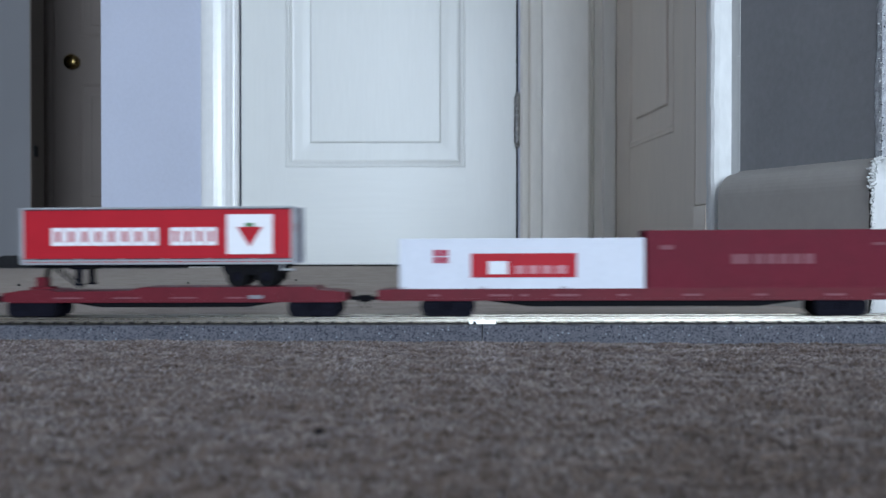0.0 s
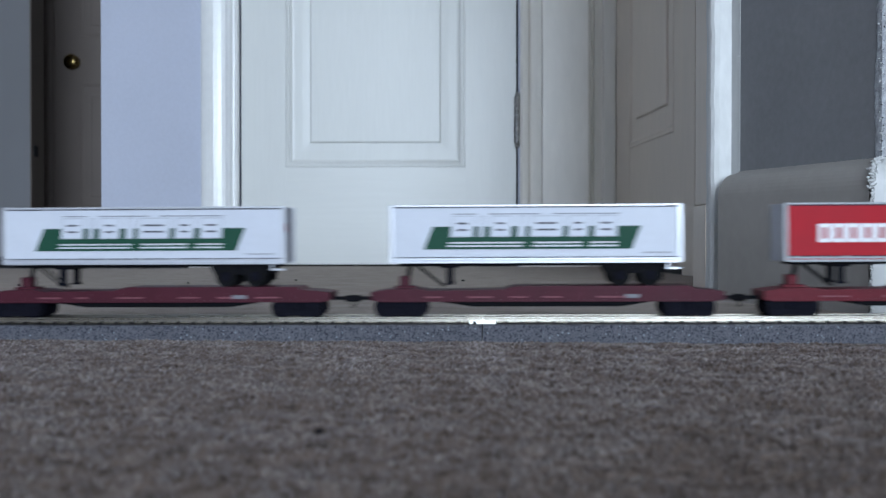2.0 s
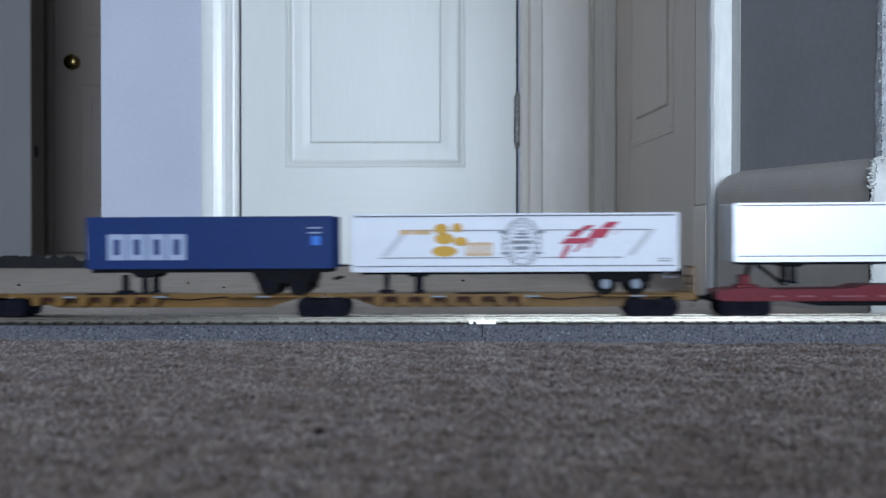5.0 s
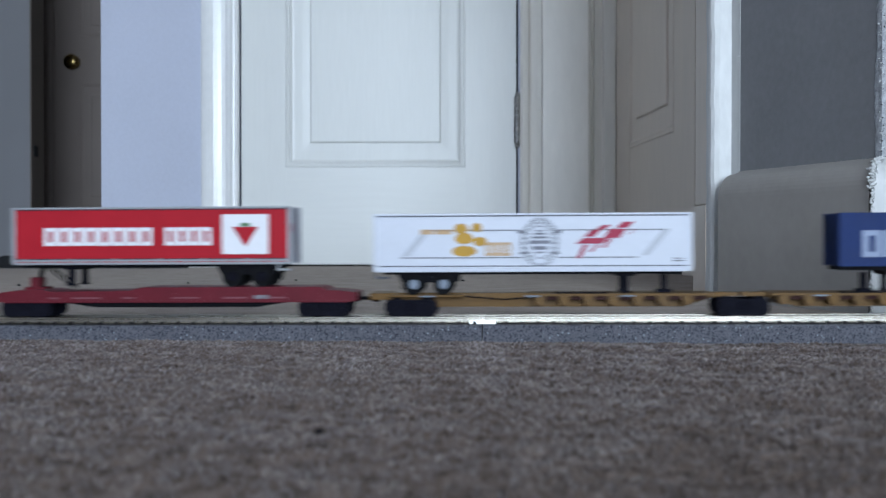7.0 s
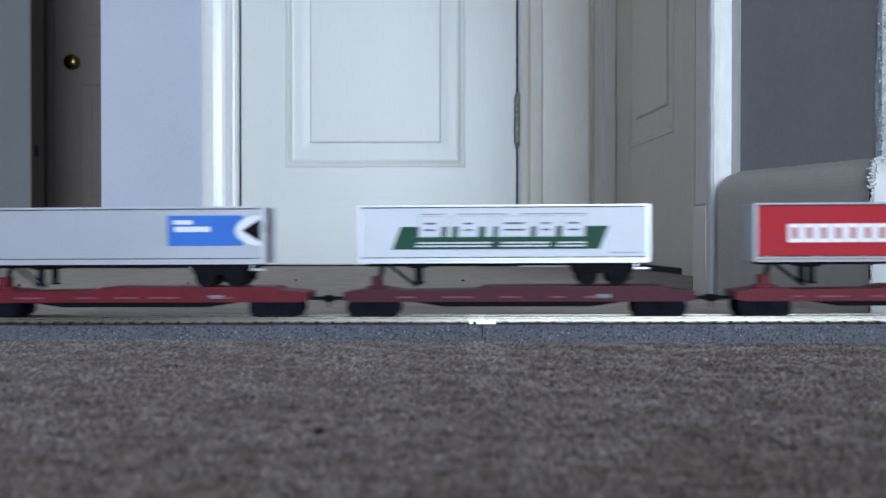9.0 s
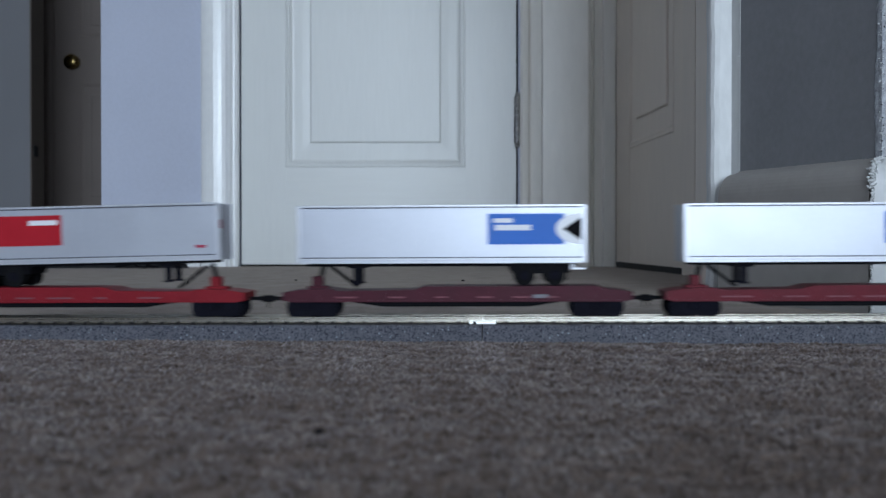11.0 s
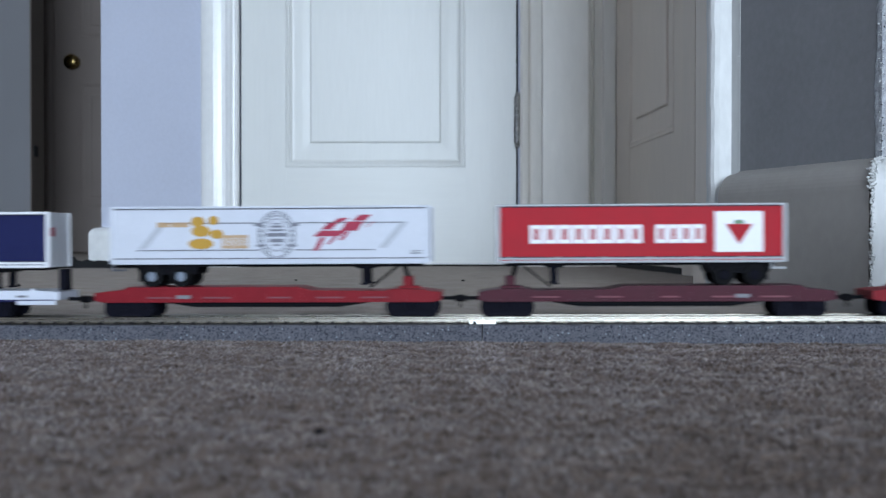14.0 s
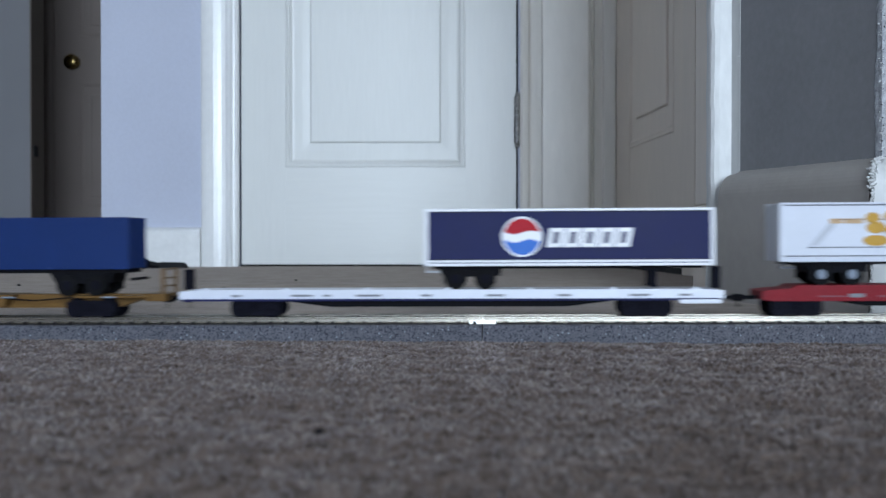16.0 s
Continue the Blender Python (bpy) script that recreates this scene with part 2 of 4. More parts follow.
structure("floor", prism(bmesh.new(), [(-5.3, -0.06), (5.6, -0.06), (5.6, -0.0158), (0.9, -0.0012), (-5.3, -0.0012)], -4.2, 4.2, "x"), M_BASE, "brown cut-pile carpet over the whole floor", "floor")
structure("ceiling", boxed(-4.2, 4.2, -5.3, 5.6, 2.4, 2.5), M_CEIL, "plain white ceiling", "ceiling")
structure("wall_west", boxed(-4.32, -4.2, -5.3, 5.6, -0.05, 2.4), M_WALL, "lavender painted wall", "wall")
structure("wall_east", boxed(4.2, 4.32, -5.3, 1.03, -0.05, 2.4), M_WALL, "lavender painted wall", "wall")
bm = bmesh.new()
box(bm, -4.2, -0.5, -5.24, -5.12, -0.05, 2.4)
box(bm, 1.9, 4.2, -5.24, -5.12, -0.05, 2.4)
box(bm, -0.5, 1.9, -5.24, -5.12, 2.1, 2.4)
structure("wall_south", bm, M_WALL, "lavender painted wall with a patio door opening", "wall")
patio = tagged(new("window_1"), "white framed glass patio door", "patio door", kind="structure")
bm = bmesh.new()
for a in ((-0.5, -0.44, 0.0, 2.1), (0.67, 0.73, 0.0, 2.1), (1.84, 1.9, 0.0, 2.1), (-0.44, 0.67, 0.0, 0.06), (0.73, 1.84, 0.0, 0.06),
          (-0.44, 0.67, 2.04, 2.1), (0.73, 1.84, 2.04, 2.1)):
    box(bm, a[0], a[1], -5.20, -5.14, a[2], a[3])
part("window_frame", bm, M_WHITE, patio)
for a, b in ((-0.44, 0.67), (0.73, 1.84)):
    pane = part("pane", boxed(a, b, -5.172, -5.168, 0.06, 2.04), M_GLASS, patio)
    pane.visible_shadow = False

bm = bmesh.new()
box(bm, -0.752, -0.45, HALL, 2.535, -0.05, 2.4)
box(bm, 0.166, 0.60, HALL, 2.535, -0.05, 2.4)
box(bm, -0.45, 0.166, HALL, 2.535, 2.05, 2.4)
structure("wall_north", bm, M_WALL, "lavender painted wall around the hall door", "wall")
structure("wall_passage", boxed(-0.752, -0.64, 2.535, 5.3, -0.05, 2.4), M_DIMWALL_SHADE, "passage wall, its dimness put into the brown colour", "wall")
structure("wall_far", boxed(-4.2, -0.64, 5.3, 5.42, -0.05, 2.4), M_DIMWALL_SHADE, "passage end wall, its dimness put into the brown colour", "wall")
structure("wall_side", boxed(-4.2, -1.522, 4.05, 4.17, -0.05, 2.4), M_SIDEWALL_SHADE, "wall by the passage opening, shade put into its grey colour", "wall")
# the wall along the hall's right, a little out of square, with its closet door
SIDE0, SIDE1 = (0.387, HALL), (0.449, 1.17)
bm = bmesh.new()
prism(bm, [SIDE0, SIDE1, (0.62, 1.17), (0.62, HALL)], -0.05, 2.4)
structure("wall_hall", bm, M_CREAM, "off-white wall of the hall holding a closet door", "wall")
# the wall stub whose narrow face stands in shade, which its grey colour carries
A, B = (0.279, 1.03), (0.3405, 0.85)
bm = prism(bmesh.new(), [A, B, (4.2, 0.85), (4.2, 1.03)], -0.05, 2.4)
structure("wall_stub", bm, M_STUBWALL_SHADE, "wall end with chipped corners, shade put into its grey colour", "wall")
POST = [(0.62, 1.045), (0.305, 1.045), (0.272, 1.0448), (0.2630, 1.0447), (0.2585, 1.0456), (0.2556, 1.0480), (0.2543, 1.0520), (0.2542, 1.0600), (0.62, 1.0600)]
bm = bmesh.new()
rings = []
for j in range(261):
    z = -0.05 + 0.0025 * j if j < 260 else 2.4
    sag = 0.0009 * noise.noise((z * 21, 1.5, 0)) + 0.0005 * noise.noise((z * 70, 4.5, 0))
    lump = 0.0018 * max(0.0, noise.noise((z * 9, 8.1, 0)) - 0.12)
    rings.append([bm.verts.new((x - (sag + lump if x < 0.264 else 0.0) + (0.0003 * noise.noise((x * 900, z * 160, 2)) if x < 0.5 else 0),
                                y - (0.0004 * noise.noise((x * 300, z * 90, 6)) if 1.0448 >= y and x < 0.4 else 0), z)) for x, y in POST])
for a, b in zip(rings, rings[1:]):
    for i in range(len(POST)):
        k = (i + 1) % len(POST)
        bm.faces.new((a[i], a[k], b[k], b[i]))
bm.faces.new(rings[0])
bm.faces.new(rings[-1][::-1])
bm2 = prism(bmesh.new(), [(0.2788, 1.0302), (0.2745, 1.0450), (0.31, 1.0450), (0.31, 1.0302)], -0.05, 2.4)
structure("trim_fillet", bm2, M_POST, "white paint filling between the post and a wall", "filler")
structure("trim_post", bm, M_POST, "white glossy door post with thick lumpy paint", "door post")
bm = boxed(0.2556, 0.62, 1.0602, 1.112, 0.0895, 2.4, bevel=0.0012)
box(bm, 0.2535, 0.62, 1.0602, 1.112, -0.05, 0.0890, bevel=0.0012)
structure("trim_stop", bm, M_CREAM, "cream jamb board behind the door post", "door jamb")
structure("wall_infill", boxed(0.36, 0.62, 1.112, 1.172, -0.05, 2.4), M_SKIRT, "off-white infill beside the door post", "wall")

# skirting boards
SK = [(0, -0.01), (0.024, -0.01)] + [(0.006 + 0.018 * math.cos(radians(9 * k)), 0.094 + 0.0225 * math.sin(radians(9 * k))) for k in range(11)] + [(0, 0.1195)]
sd = Vector((B[0] - A[0], B[1] - A[1])).normalized()
so = (sd.y, -sd.x)
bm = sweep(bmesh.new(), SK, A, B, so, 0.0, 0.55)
structure("baseboard_1", bm, M_SKIRT_SHADE, "tall skirting board with a rounded top, shade put into its taupe colour", "skirting board")
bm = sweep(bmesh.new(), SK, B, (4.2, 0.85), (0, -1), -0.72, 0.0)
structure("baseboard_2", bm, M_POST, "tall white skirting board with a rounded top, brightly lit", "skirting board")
SK2 = [(0, -0.03), (0.022, -0.03)] + [(0.008 + 0.014 * math.cos(radians(15 * k)), 0.063 + 0.016 * math.sin(radians(15 * k))) for k in range(7)] + [(0, 0.081)]
bm = sweep(bmesh.new(), SK2, (-0.752, HALL), (-0.531, HALL), (0, -1), -1.0, 0.0)
structure("baseboard_3", bm, M_SKIRT, "white skirting board with a rounded top beside the hall door", "skirting board")
bm = sweep(bmesh.new(), SK2, (-0.752, HALL), (-0.752, 5.3), (-1, 0), -1.0, 0.0)
structure("baseboard_4", bm, M_SKIRT, "white skirting board running into the passage", "skirting board")

# chipped plaster along the stub's corner and the skirting's corner
random.seed(5)


def crust(name, count, where, size, material, label, category):
    """Irregular flat lumps strewn along an edge; where() gives a place."""
    bm = bmesh.new()
    for _ in range(count):
        r = random.uniform(*size) * (0.6 + 0.8 * random.random() ** 2)
        m = Matrix.Translation(where()) @ Euler([random.uniform(0, 6) for _ in range(3)]).to_matrix().to_4x4() @ Matrix.Diagonal(
            (r, r * random.uniform(0.4, 1.0), r * random.uniform(0.8, 2.4), 1))
        got = bmesh.ops.create_icosphere(bm, subdivisions=1, radius=1, matrix=m)
        for v in got["verts"]:
            v.co += Vector((random.gauss(0, 1), random.gauss(0, 1), random.gauss(0, 1))) * r * 0.22
    return tagged(structure(name, bm, material, label, category), kind="stuff")


def bead_ribbon(back, front, z0, z1, proud):
    """Thin plaster skin wrapped round the stub's corner, its inner edge ragged."""
    bm = bmesh.new()
    rows = []
    n = int((z1 - z0) / 0.0016)
    for j in range(n + 1):
        z = z0 + (z1 - z0) * j / n
        w = back * (1.0 + 0.30 * noise.noise((z * 38, 0.7, 0)) + 0.28 * noise.noise((z * 150, 3.7, 0)))
        row = []
        for k in range(9):
            d = w * (1 - k / 6)
            up = proud * (0.35 + 0.65 * min(1.0, k / 2)) + 0.00035 * noise.noise((d * 500, z * 330, 1.0)) + 0.0003 * noise.noise((d * 200, z * 90, 9.0))
            if k == 0:
                up = -0.0004
            if d >= 0:
                q = Vector((B[0], B[1])) - sd * d + Vector(so) * up
            else:
                q = Vector((B[0] + front * (k - 6) / 2, B[1] - max(up, 0.0002)))
            row.append(bm.verts.new((q.x, q.y, z)))
        rows.append(row)
    for a, b in zip(rows, rows[1:]):
        for k in range(8):
            bm.faces.new((a[k], a[k + 1], b[k + 1], b[k]))
    return bm


structure("trim_bead", bead_ribbon(0.0085, 0.03, 0.116, 0.60, 0.0006), M_BEAD, "chipped pale plaster bead on a wall corner", "corner bead")
crust("trim_chips", 420, lambda: (B[0] - 0.0006 + random.gauss(0, 0.0010), B[1] + 0.0006 + random.gauss(0, 0.0011), random.uniform(0.118, 0.56)), (0.0002, 0.0007),
      M_POST, "lumps of flaking white paint along a wall corner", "paint flakes")
crust("trim_pits", 150, lambda: (B[0] + 0.0002 + random.gauss(0, 0.0008), B[1] - 0.0003 + random.gauss(0, 0.0006), random.uniform(0.118, 0.56)), (0.0002, 0.0006),
      M_GAP, "small dark specks along a wall corner", "dirt specks")
KX, KY = B[0] - 0.72 * 0.024, B[1] - 0.024


def skirt_edge():
    """A place along the skirting's corner: up the edge, then over the rounded top."""
    u = random.random()
    if u < 0.55:
        return (KX + random.gauss(0, 0.0007), KY + random.gauss(0, 0.0008), 0.096 * random.random())
    a = radians(90 * random.random())
    o = 0.006 + 0.018 * math.cos(a)
    return (B[0] - 0.72 * o + random.gauss(0, 0.0016), B[1] - o + random.gauss(0, 0.0014), 0.0942 + 0.0226 * math.sin(a) + random.gauss(0, 0.0006))


crust("trim_skirt_chips", 560, skirt_edge, (0.0004, 0.0012), M_POST, "crumbling white paint on a skirting corner", "paint flakes")
crust("trim_skirt_pits", 40, skirt_edge, (0.0002, 0.0006), M_GAP, "small dark specks on a chipped skirting corner", "dirt specks")
crust("trim_caulk", 140, lambda: (lambda d: (A[0] + sd.x * d + so[0] * 0.0006, A[1] + sd.y * d + so[1] * 0.0006, 0.1188 + random.gauss(0, 0.0006)))(random.uniform(0.0, 0.18)),
      (0.0002, 0.0008), M_STUBWALL_SHADE, "lumpy painted-over caulk along a skirting top", "caulk line")
crust("trim_paint_edge", 160, lambda: (A[0] - 0.0002 + random.gauss(0, 0.0005), A[1] + 0.0004 + random.gauss(0, 0.0006), random.uniform(0.118, 0.55)), (0.0002, 0.0006),
      M_POST, "rough white paint line along a wall edge", "paint edge")
crust("wall_nicks", 26, lambda: (lambda d: (A[0] + sd.x * d - so[0] * 0.0001, A[1] + sd.y * d - so[1] * 0.0001, random.uniform(0.13, 0.40)))(random.uniform(0.03, 0.17)),
      (0.0004, 0.0010), M_STUBWALL_SHADE, "small raised nicks in a grey painted wall", "plaster nicks")


# ---- doors ----
def panel_loft(bm, x0, x1, z0, z1, steps):
    """A raised panel: rectangles inset step by step (inset, depth towards the viewer) and a flat field."""
    rings = []
    for inset, y in steps:
        a, b, c, d = x0 + inset, x1 - inset, z0 + inset, z1 - inset
        rings.append([bm.verts.new(p) for p in ((a, y, c), (b, y, c), (b, y, d), (a, y, d))])
    for r, q in zip(rings, rings[1:]):
        for i in range(4):
            j = (i + 1) % 4
            bm.faces.new((r[i], r[j], q[j], q[i]))
    bm.faces.new(rings[-1])
    return bm


def panel_door(ob, width, stile, low, mid, rail_top, height=2.03, thick=0.036, paint=None, foot=0.0065):
    """A two-panel door: x from 0 to width, its face at y = 0, its thickness behind."""
    for x0, x1 in ((0, stile[0]), (width - stile[1], width)):
        part("stile", boxed(x0, x1, 0, thick, foot, height), paint or M_DOOR, ob)
    a, b = stile[0], width - stile[1]
    for z0, z1 in ((foot, low), (mid[0], mid[1]), (rail_top, height)):
        part("rail", boxed(a, b, 0.0004, thick, z0, z1), paint or M_RAIL, ob)
    for z0, z1 in ((low, mid[0]), (mid[1], rail_top)):
        steps = ((0, 0.0004), (0.0012, -0.0008), (0.0036, -0.0010), (0.0050, 0.0006), (0.0085, 0.0003), (0.0105, -0.0002), (0.0150, 0.0028), (0.0190, 0.0033),
                 (0.0380, 0.0036), (0.0540, 0.0045), (0.0562, 0.0008), (0.0582, 0.0003))
        bm = panel_loft(bmesh.new(), a, b, z0, z1, steps)
        part("panel", bm, paint or M_DOOR, ob)
        part("backing", boxed(a, b, 0.02, thick, z0, z1), paint or M_DOOR, ob)


door = tagged(new("door_1"), "closed white two-panel door with embossed wood grain", "door", kind="structure")
panel_door(door, 0.607, (0.0970, 0.1120), 0.2135, (0.92, 1.04), 1.90, foot=-0.0014)
door.matrix_basis = pose(-0.4455, HALL + 0.012, 0)
for z in (0.317, 1.65):
    hinge = part("hinge", cyl(bmesh.new(), (0.6095, -0.009, z), 0.0060, 0.104, "z", 14), M_HINGE, door, "worn steel butt hinge")
    bm = bmesh.new()
    for dz in (-0.042, -0.021, 0.0, 0.021, 0.042):
        cyl(bm, (0.6095, -0.009, z + dz), 0.0078, 0.0180, "z", 14)
    for dz in (-0.056, 0.056):
        bmesh.ops.create_uvsphere(bm, u_segments=10, v_segments=6, radius=0.0062, matrix=Matrix.Translation((0.6095, -0.009, z + dz)))
    part("knuckle", bm, M_HINGE, hinge)
    part("leaf", boxed(0.596, 0.6065, -0.0016, 0.0, z - 0.052, z + 0.052), M_DOOR, hinge)

# near-black boxes paint the shade in the gap round the hall door
bm = bmesh.new()
box(bm, -0.4500, -0.4462, HALL + 0.03, HALL + 0.1, -0.03, 2.05)
box(bm, 0.1622, 0.166, HALL + 0.03, HALL + 0.1, -0.03, 2.05)
box(bm, -0.4462, 0.1622, HALL + 0.06, HALL + 0.1, -0.03, 2.05)
structure("door_rebate_shade", bm, M_GAP, "dark lining painting the shade in the gap behind the hall door", "door gap")
# casings: left moulding, right flat board and its stepped moulding
CASE = [(0, 0), (0, -0.010), (0.005, -0.0136), (0.012, -0.0164), (0.020, -0.0180), (0.028, -0.0183), (0.038, -0.0172), (0.046, -0.0155), (0.054, -0.0130), (0.060, -0.019), (0.066, -0.020), (0.070, -0.013), (0.074, -0.012),
        (0.0765, -0.017), (0.081, -0.014), (0.082, 0)]
bm = prism(bmesh.new(), [(-0.530 + p[0], HALL + p[1]) for p in CASE], -0.03, 2.12)
structure("trim_left", bm, M_WHITE, "white moulded door casing", "door casing")
bm = prism(bmesh.new(), [(0.169 + p[0], HALL + p[1]) for p in
                         ((0, 0), (0, -0.012), (0.006, -0.016), (0.017, -0.0145), (0.0205, -0.0075), (0.025, -0.006), (0.034, -0.0075), (0.046, -0.010),
                          (0.049, -0.020), (0.148, -0.022), (0.151, -0.006), (0.156, -0.003), (0.160, -0.014), (0.164, -0.004), (0.180, -0.002), (0.184, -0.010),
                          (0.208, -0.011), (0.2172, -0.003), (0.2172, 0))], -0.03, 2.12)
structure("trim_right", bm, M_TRIM, "white stepped door casing and board", "door casing")
structure("trim_head", boxed(-0.53, 0.386, HALL - 0.018, HALL, 2.12, 2.2), M_WHITE, "white door head casing", "door casing")

# closet door on the hall's right wall
closet = tagged(new("door_2"), "closed cream panelled closet door standing in shade", "door", kind="structure")
panel_door(closet, 0.55, (0.125, 0.075), 0.240, (0.92, 1.04), 1.90, paint=M_CREAM)
ang = math.degrees(math.atan2(SIDE1[1] - SIDE0[1], SIDE1[0] - SIDE0[0]))
closet.matrix_basis = pose(0.387 - 0.012, HALL - 0.045, 0, 0, 0, ang)
bm = bmesh.new()
sv = Vector((SIDE1[0] - SIDE0[0], SIDE1[1] - SIDE0[1])).normalized()
p = Vector(SIDE0) + sv * 0.602
q = p + sv * 0.075
sweep(bm, [(0, -0.02), (0.022, -0.02), (0.022, 2.12), (0, 2.12)], p, q, (sv.y, -sv.x))
structure("trim_closet", bm, M_CREAM, "cream casing beside the closet door", "door casing")
# solid near-black strip paints the shade below the closet door
p = Vector(SIDE0) + sv * 0.05
q = Vector(SIDE0) + sv * 0.598
bm = sweep(bmesh.new(), [(0.0, -0.02), (0.016, -0.02), (0.016, 0.0060), (0, 0.0060)], p, q, (sv.y, -sv.x))
structure("door_gap_shade", bm, M_GAP, "dark strip painting the shade in the gap under the closet door", "door gap")

# far door in the dim passage, with a brass knob; its taupe colour holds the dimness
far = tagged(new("door_3"), "panelled door at the passage end, its dimness put into taupe paint", "door", kind="structure")
panel_door(far, 0.76, (0.115, 0.115), 0.20, (0.80, 1.02), 1.90, paint=M_DIMDOOR, foot=-0.0090)
far.matrix_basis = pose(-1.853, 5.255, 0)
bm = bmesh.new()
cyl(bm, (0.085, -0.004, 0.897), 0.034, 0.008, "y", 24)
cyl(bm, (0.085, -0.025, 0.897), 0.013, 0.04, "y", 16)
bmesh.ops.create_uvsphere(bm, u_segments=24, v_segments=14, radius=0.033,
                          matrix=Matrix.Translation((0.085, -0.036, 0.897)) @ Matrix.Diagonal((1.08, 0.6, 1.08, 1)))
part("door_knob", bm, M_BRASS, far, "round brass door knob", smooth=True)
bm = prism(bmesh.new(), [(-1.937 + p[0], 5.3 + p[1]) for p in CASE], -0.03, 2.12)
structure("trim_far", bm, M_DIMDOOR, "door casing in the passage, its dimness put into brown paint", "door casing")
# thin board added over the wall end; its dark colour paints the shade there
structure("trim_jamb", boxed(-1.522, -1.516, 4.045, 4.17, -0.03, 2.4), M_DIMWALL_SHADE, "added dark board painting the shade on the wall end", "door jamb")
structure("trim_strike", boxed(-1.520, -1.512, 4.062, 4.10, 0.36, 0.40, bevel=0.002), M_GAP, "small dark strike plate on a wall edge", "strike plate")

# ---- the track ----
TURN, TILT = math.degrees(math.atan(0.0494)), 0.30
TRACK = Matrix.Translation((0, 0.6213, 0.0139)) @ pose(0, 0, 0, 0, 0, -TURN) @ pose(0, 0, 0, 0, -TILT, 0)
TIE_PITCH, JOINT = 0.0088, 0.0225
RAIL = [(-0.00150, -0.0049), (0.00150, -0.0049), (0.00150, -0.0044), (0.0005, -0.0040), (0.0005, -0.0024), (0.0009, -0.0020), (0.0009, -0.0013),
        (0.0006, -0.0010), (-0.0006, -0.0010), (-0.0009, -0.0013), (-0.0009, -0.0020), (-0.0005, -0.0024), (-0.0005, -0.0040), (-0.00150, -0.0044)]
BED = [(-0.0245, -0.0150), (0.0245, -0.0150), (0.0185, -0.0052), (-0.0185, -0.0052)]


def track_section(s0, s1, parts_from, parts_to):
    t = thing("track_section", "grey plastic roadbed track section with nickel rails, lying on carpet", "model track", "track sections")
    t.matrix_basis = TRACK
    part("roadbed", prism(bmesh.new(), BED, s0 + 0.0003, s1 - 0.0003, "x"), M_BALLAST, t, "speckled grey ballast roadbed")
    for side in (-1, 1):
        part("rail", prism(bmesh.new(), [(side * 0.00915 + a, b) for a, b in RAIL], s0 + 0.0002, s1 - 0.0002, "x"), M_STEEL, t, "shiny nickel silver rail")
    # dark strip along each rail foot draws the shadow line under the rail
    for y in (-0.0112, 0.0112):
        part("tie_shadow_strip", boxed(s0 + 0.001, s1 - 0.001, y - 0.0005, y + 0.0005, -0.0054, -0.0045), M_TIE, t, "dark plastic tie strip painting the shadow line under the rail")
    tie = bmesh.new()
    box(tie, -0.0012, 0.0012, -0.0130, 0.0130, -0.0058, -0.0049)
    for side in (-1, 1):
        for k in (-1, 1):
            box(tie, -0.0008, 0.0008, side * 0.00915 + k * 0.0024 - 0.0010, side * 0.00915 + k * 0.0024 + 0.0010, -0.0052, -0.0036)
    tie_me = bpy.data.meshes.new("tie")
    rest = bmesh.new()
    n0, n1 = math.ceil((s0 - JOINT + 0.004) / TIE_PITCH), math.floor((s1 - JOINT - 0.004) / TIE_PITCH)
    tie.to_mesh(tie_me)
    tie_me.materials.append(M_TIE)
    for k in range(n0, n1 + 1):
        s = JOINT + (k + 0.5) * TIE_PITCH
        if s > s1 - 0.004:
            continue
        if parts_from < s < parts_to:
            ob = new("tie", tie_me)
            ob.parent = t
            ob.matrix_basis = pose(s, 0, 0)
        else:
            box(rest, s - 0.0012, s + 0.0012, -0.0130, 0.0130, -0.0058, -0.0049)
    tie.free()
    tagged(part("tie_rest", rest, M_TIE, t), kind="stuff")
    return t


left_track = track_section(-3.75, JOINT, -0.62, JOINT)
right_track = track_section(JOINT, 3.75, JOINT, 0.62)
for side in (-1, 1):
    bm = bmesh.new()
    box(bm, JOINT - 0.0075, JOINT + 0.0075, side * 0.00915 - 0.0030, side * 0.00915 + 0.0030, -0.0052, -0.0034, bevel=0.0003)
    part("rail_joiner", bm, M_JOINER, left_track, "bright metal rail joiner")

# ---- rolling stock: local x along the track, y across it, z above the rail head ----
moving = []


def runs(ob, s, z=0.0, lat=0.0, pitch=0.0):
    moving.append((ob, s, z, lat, pitch))
    return ob


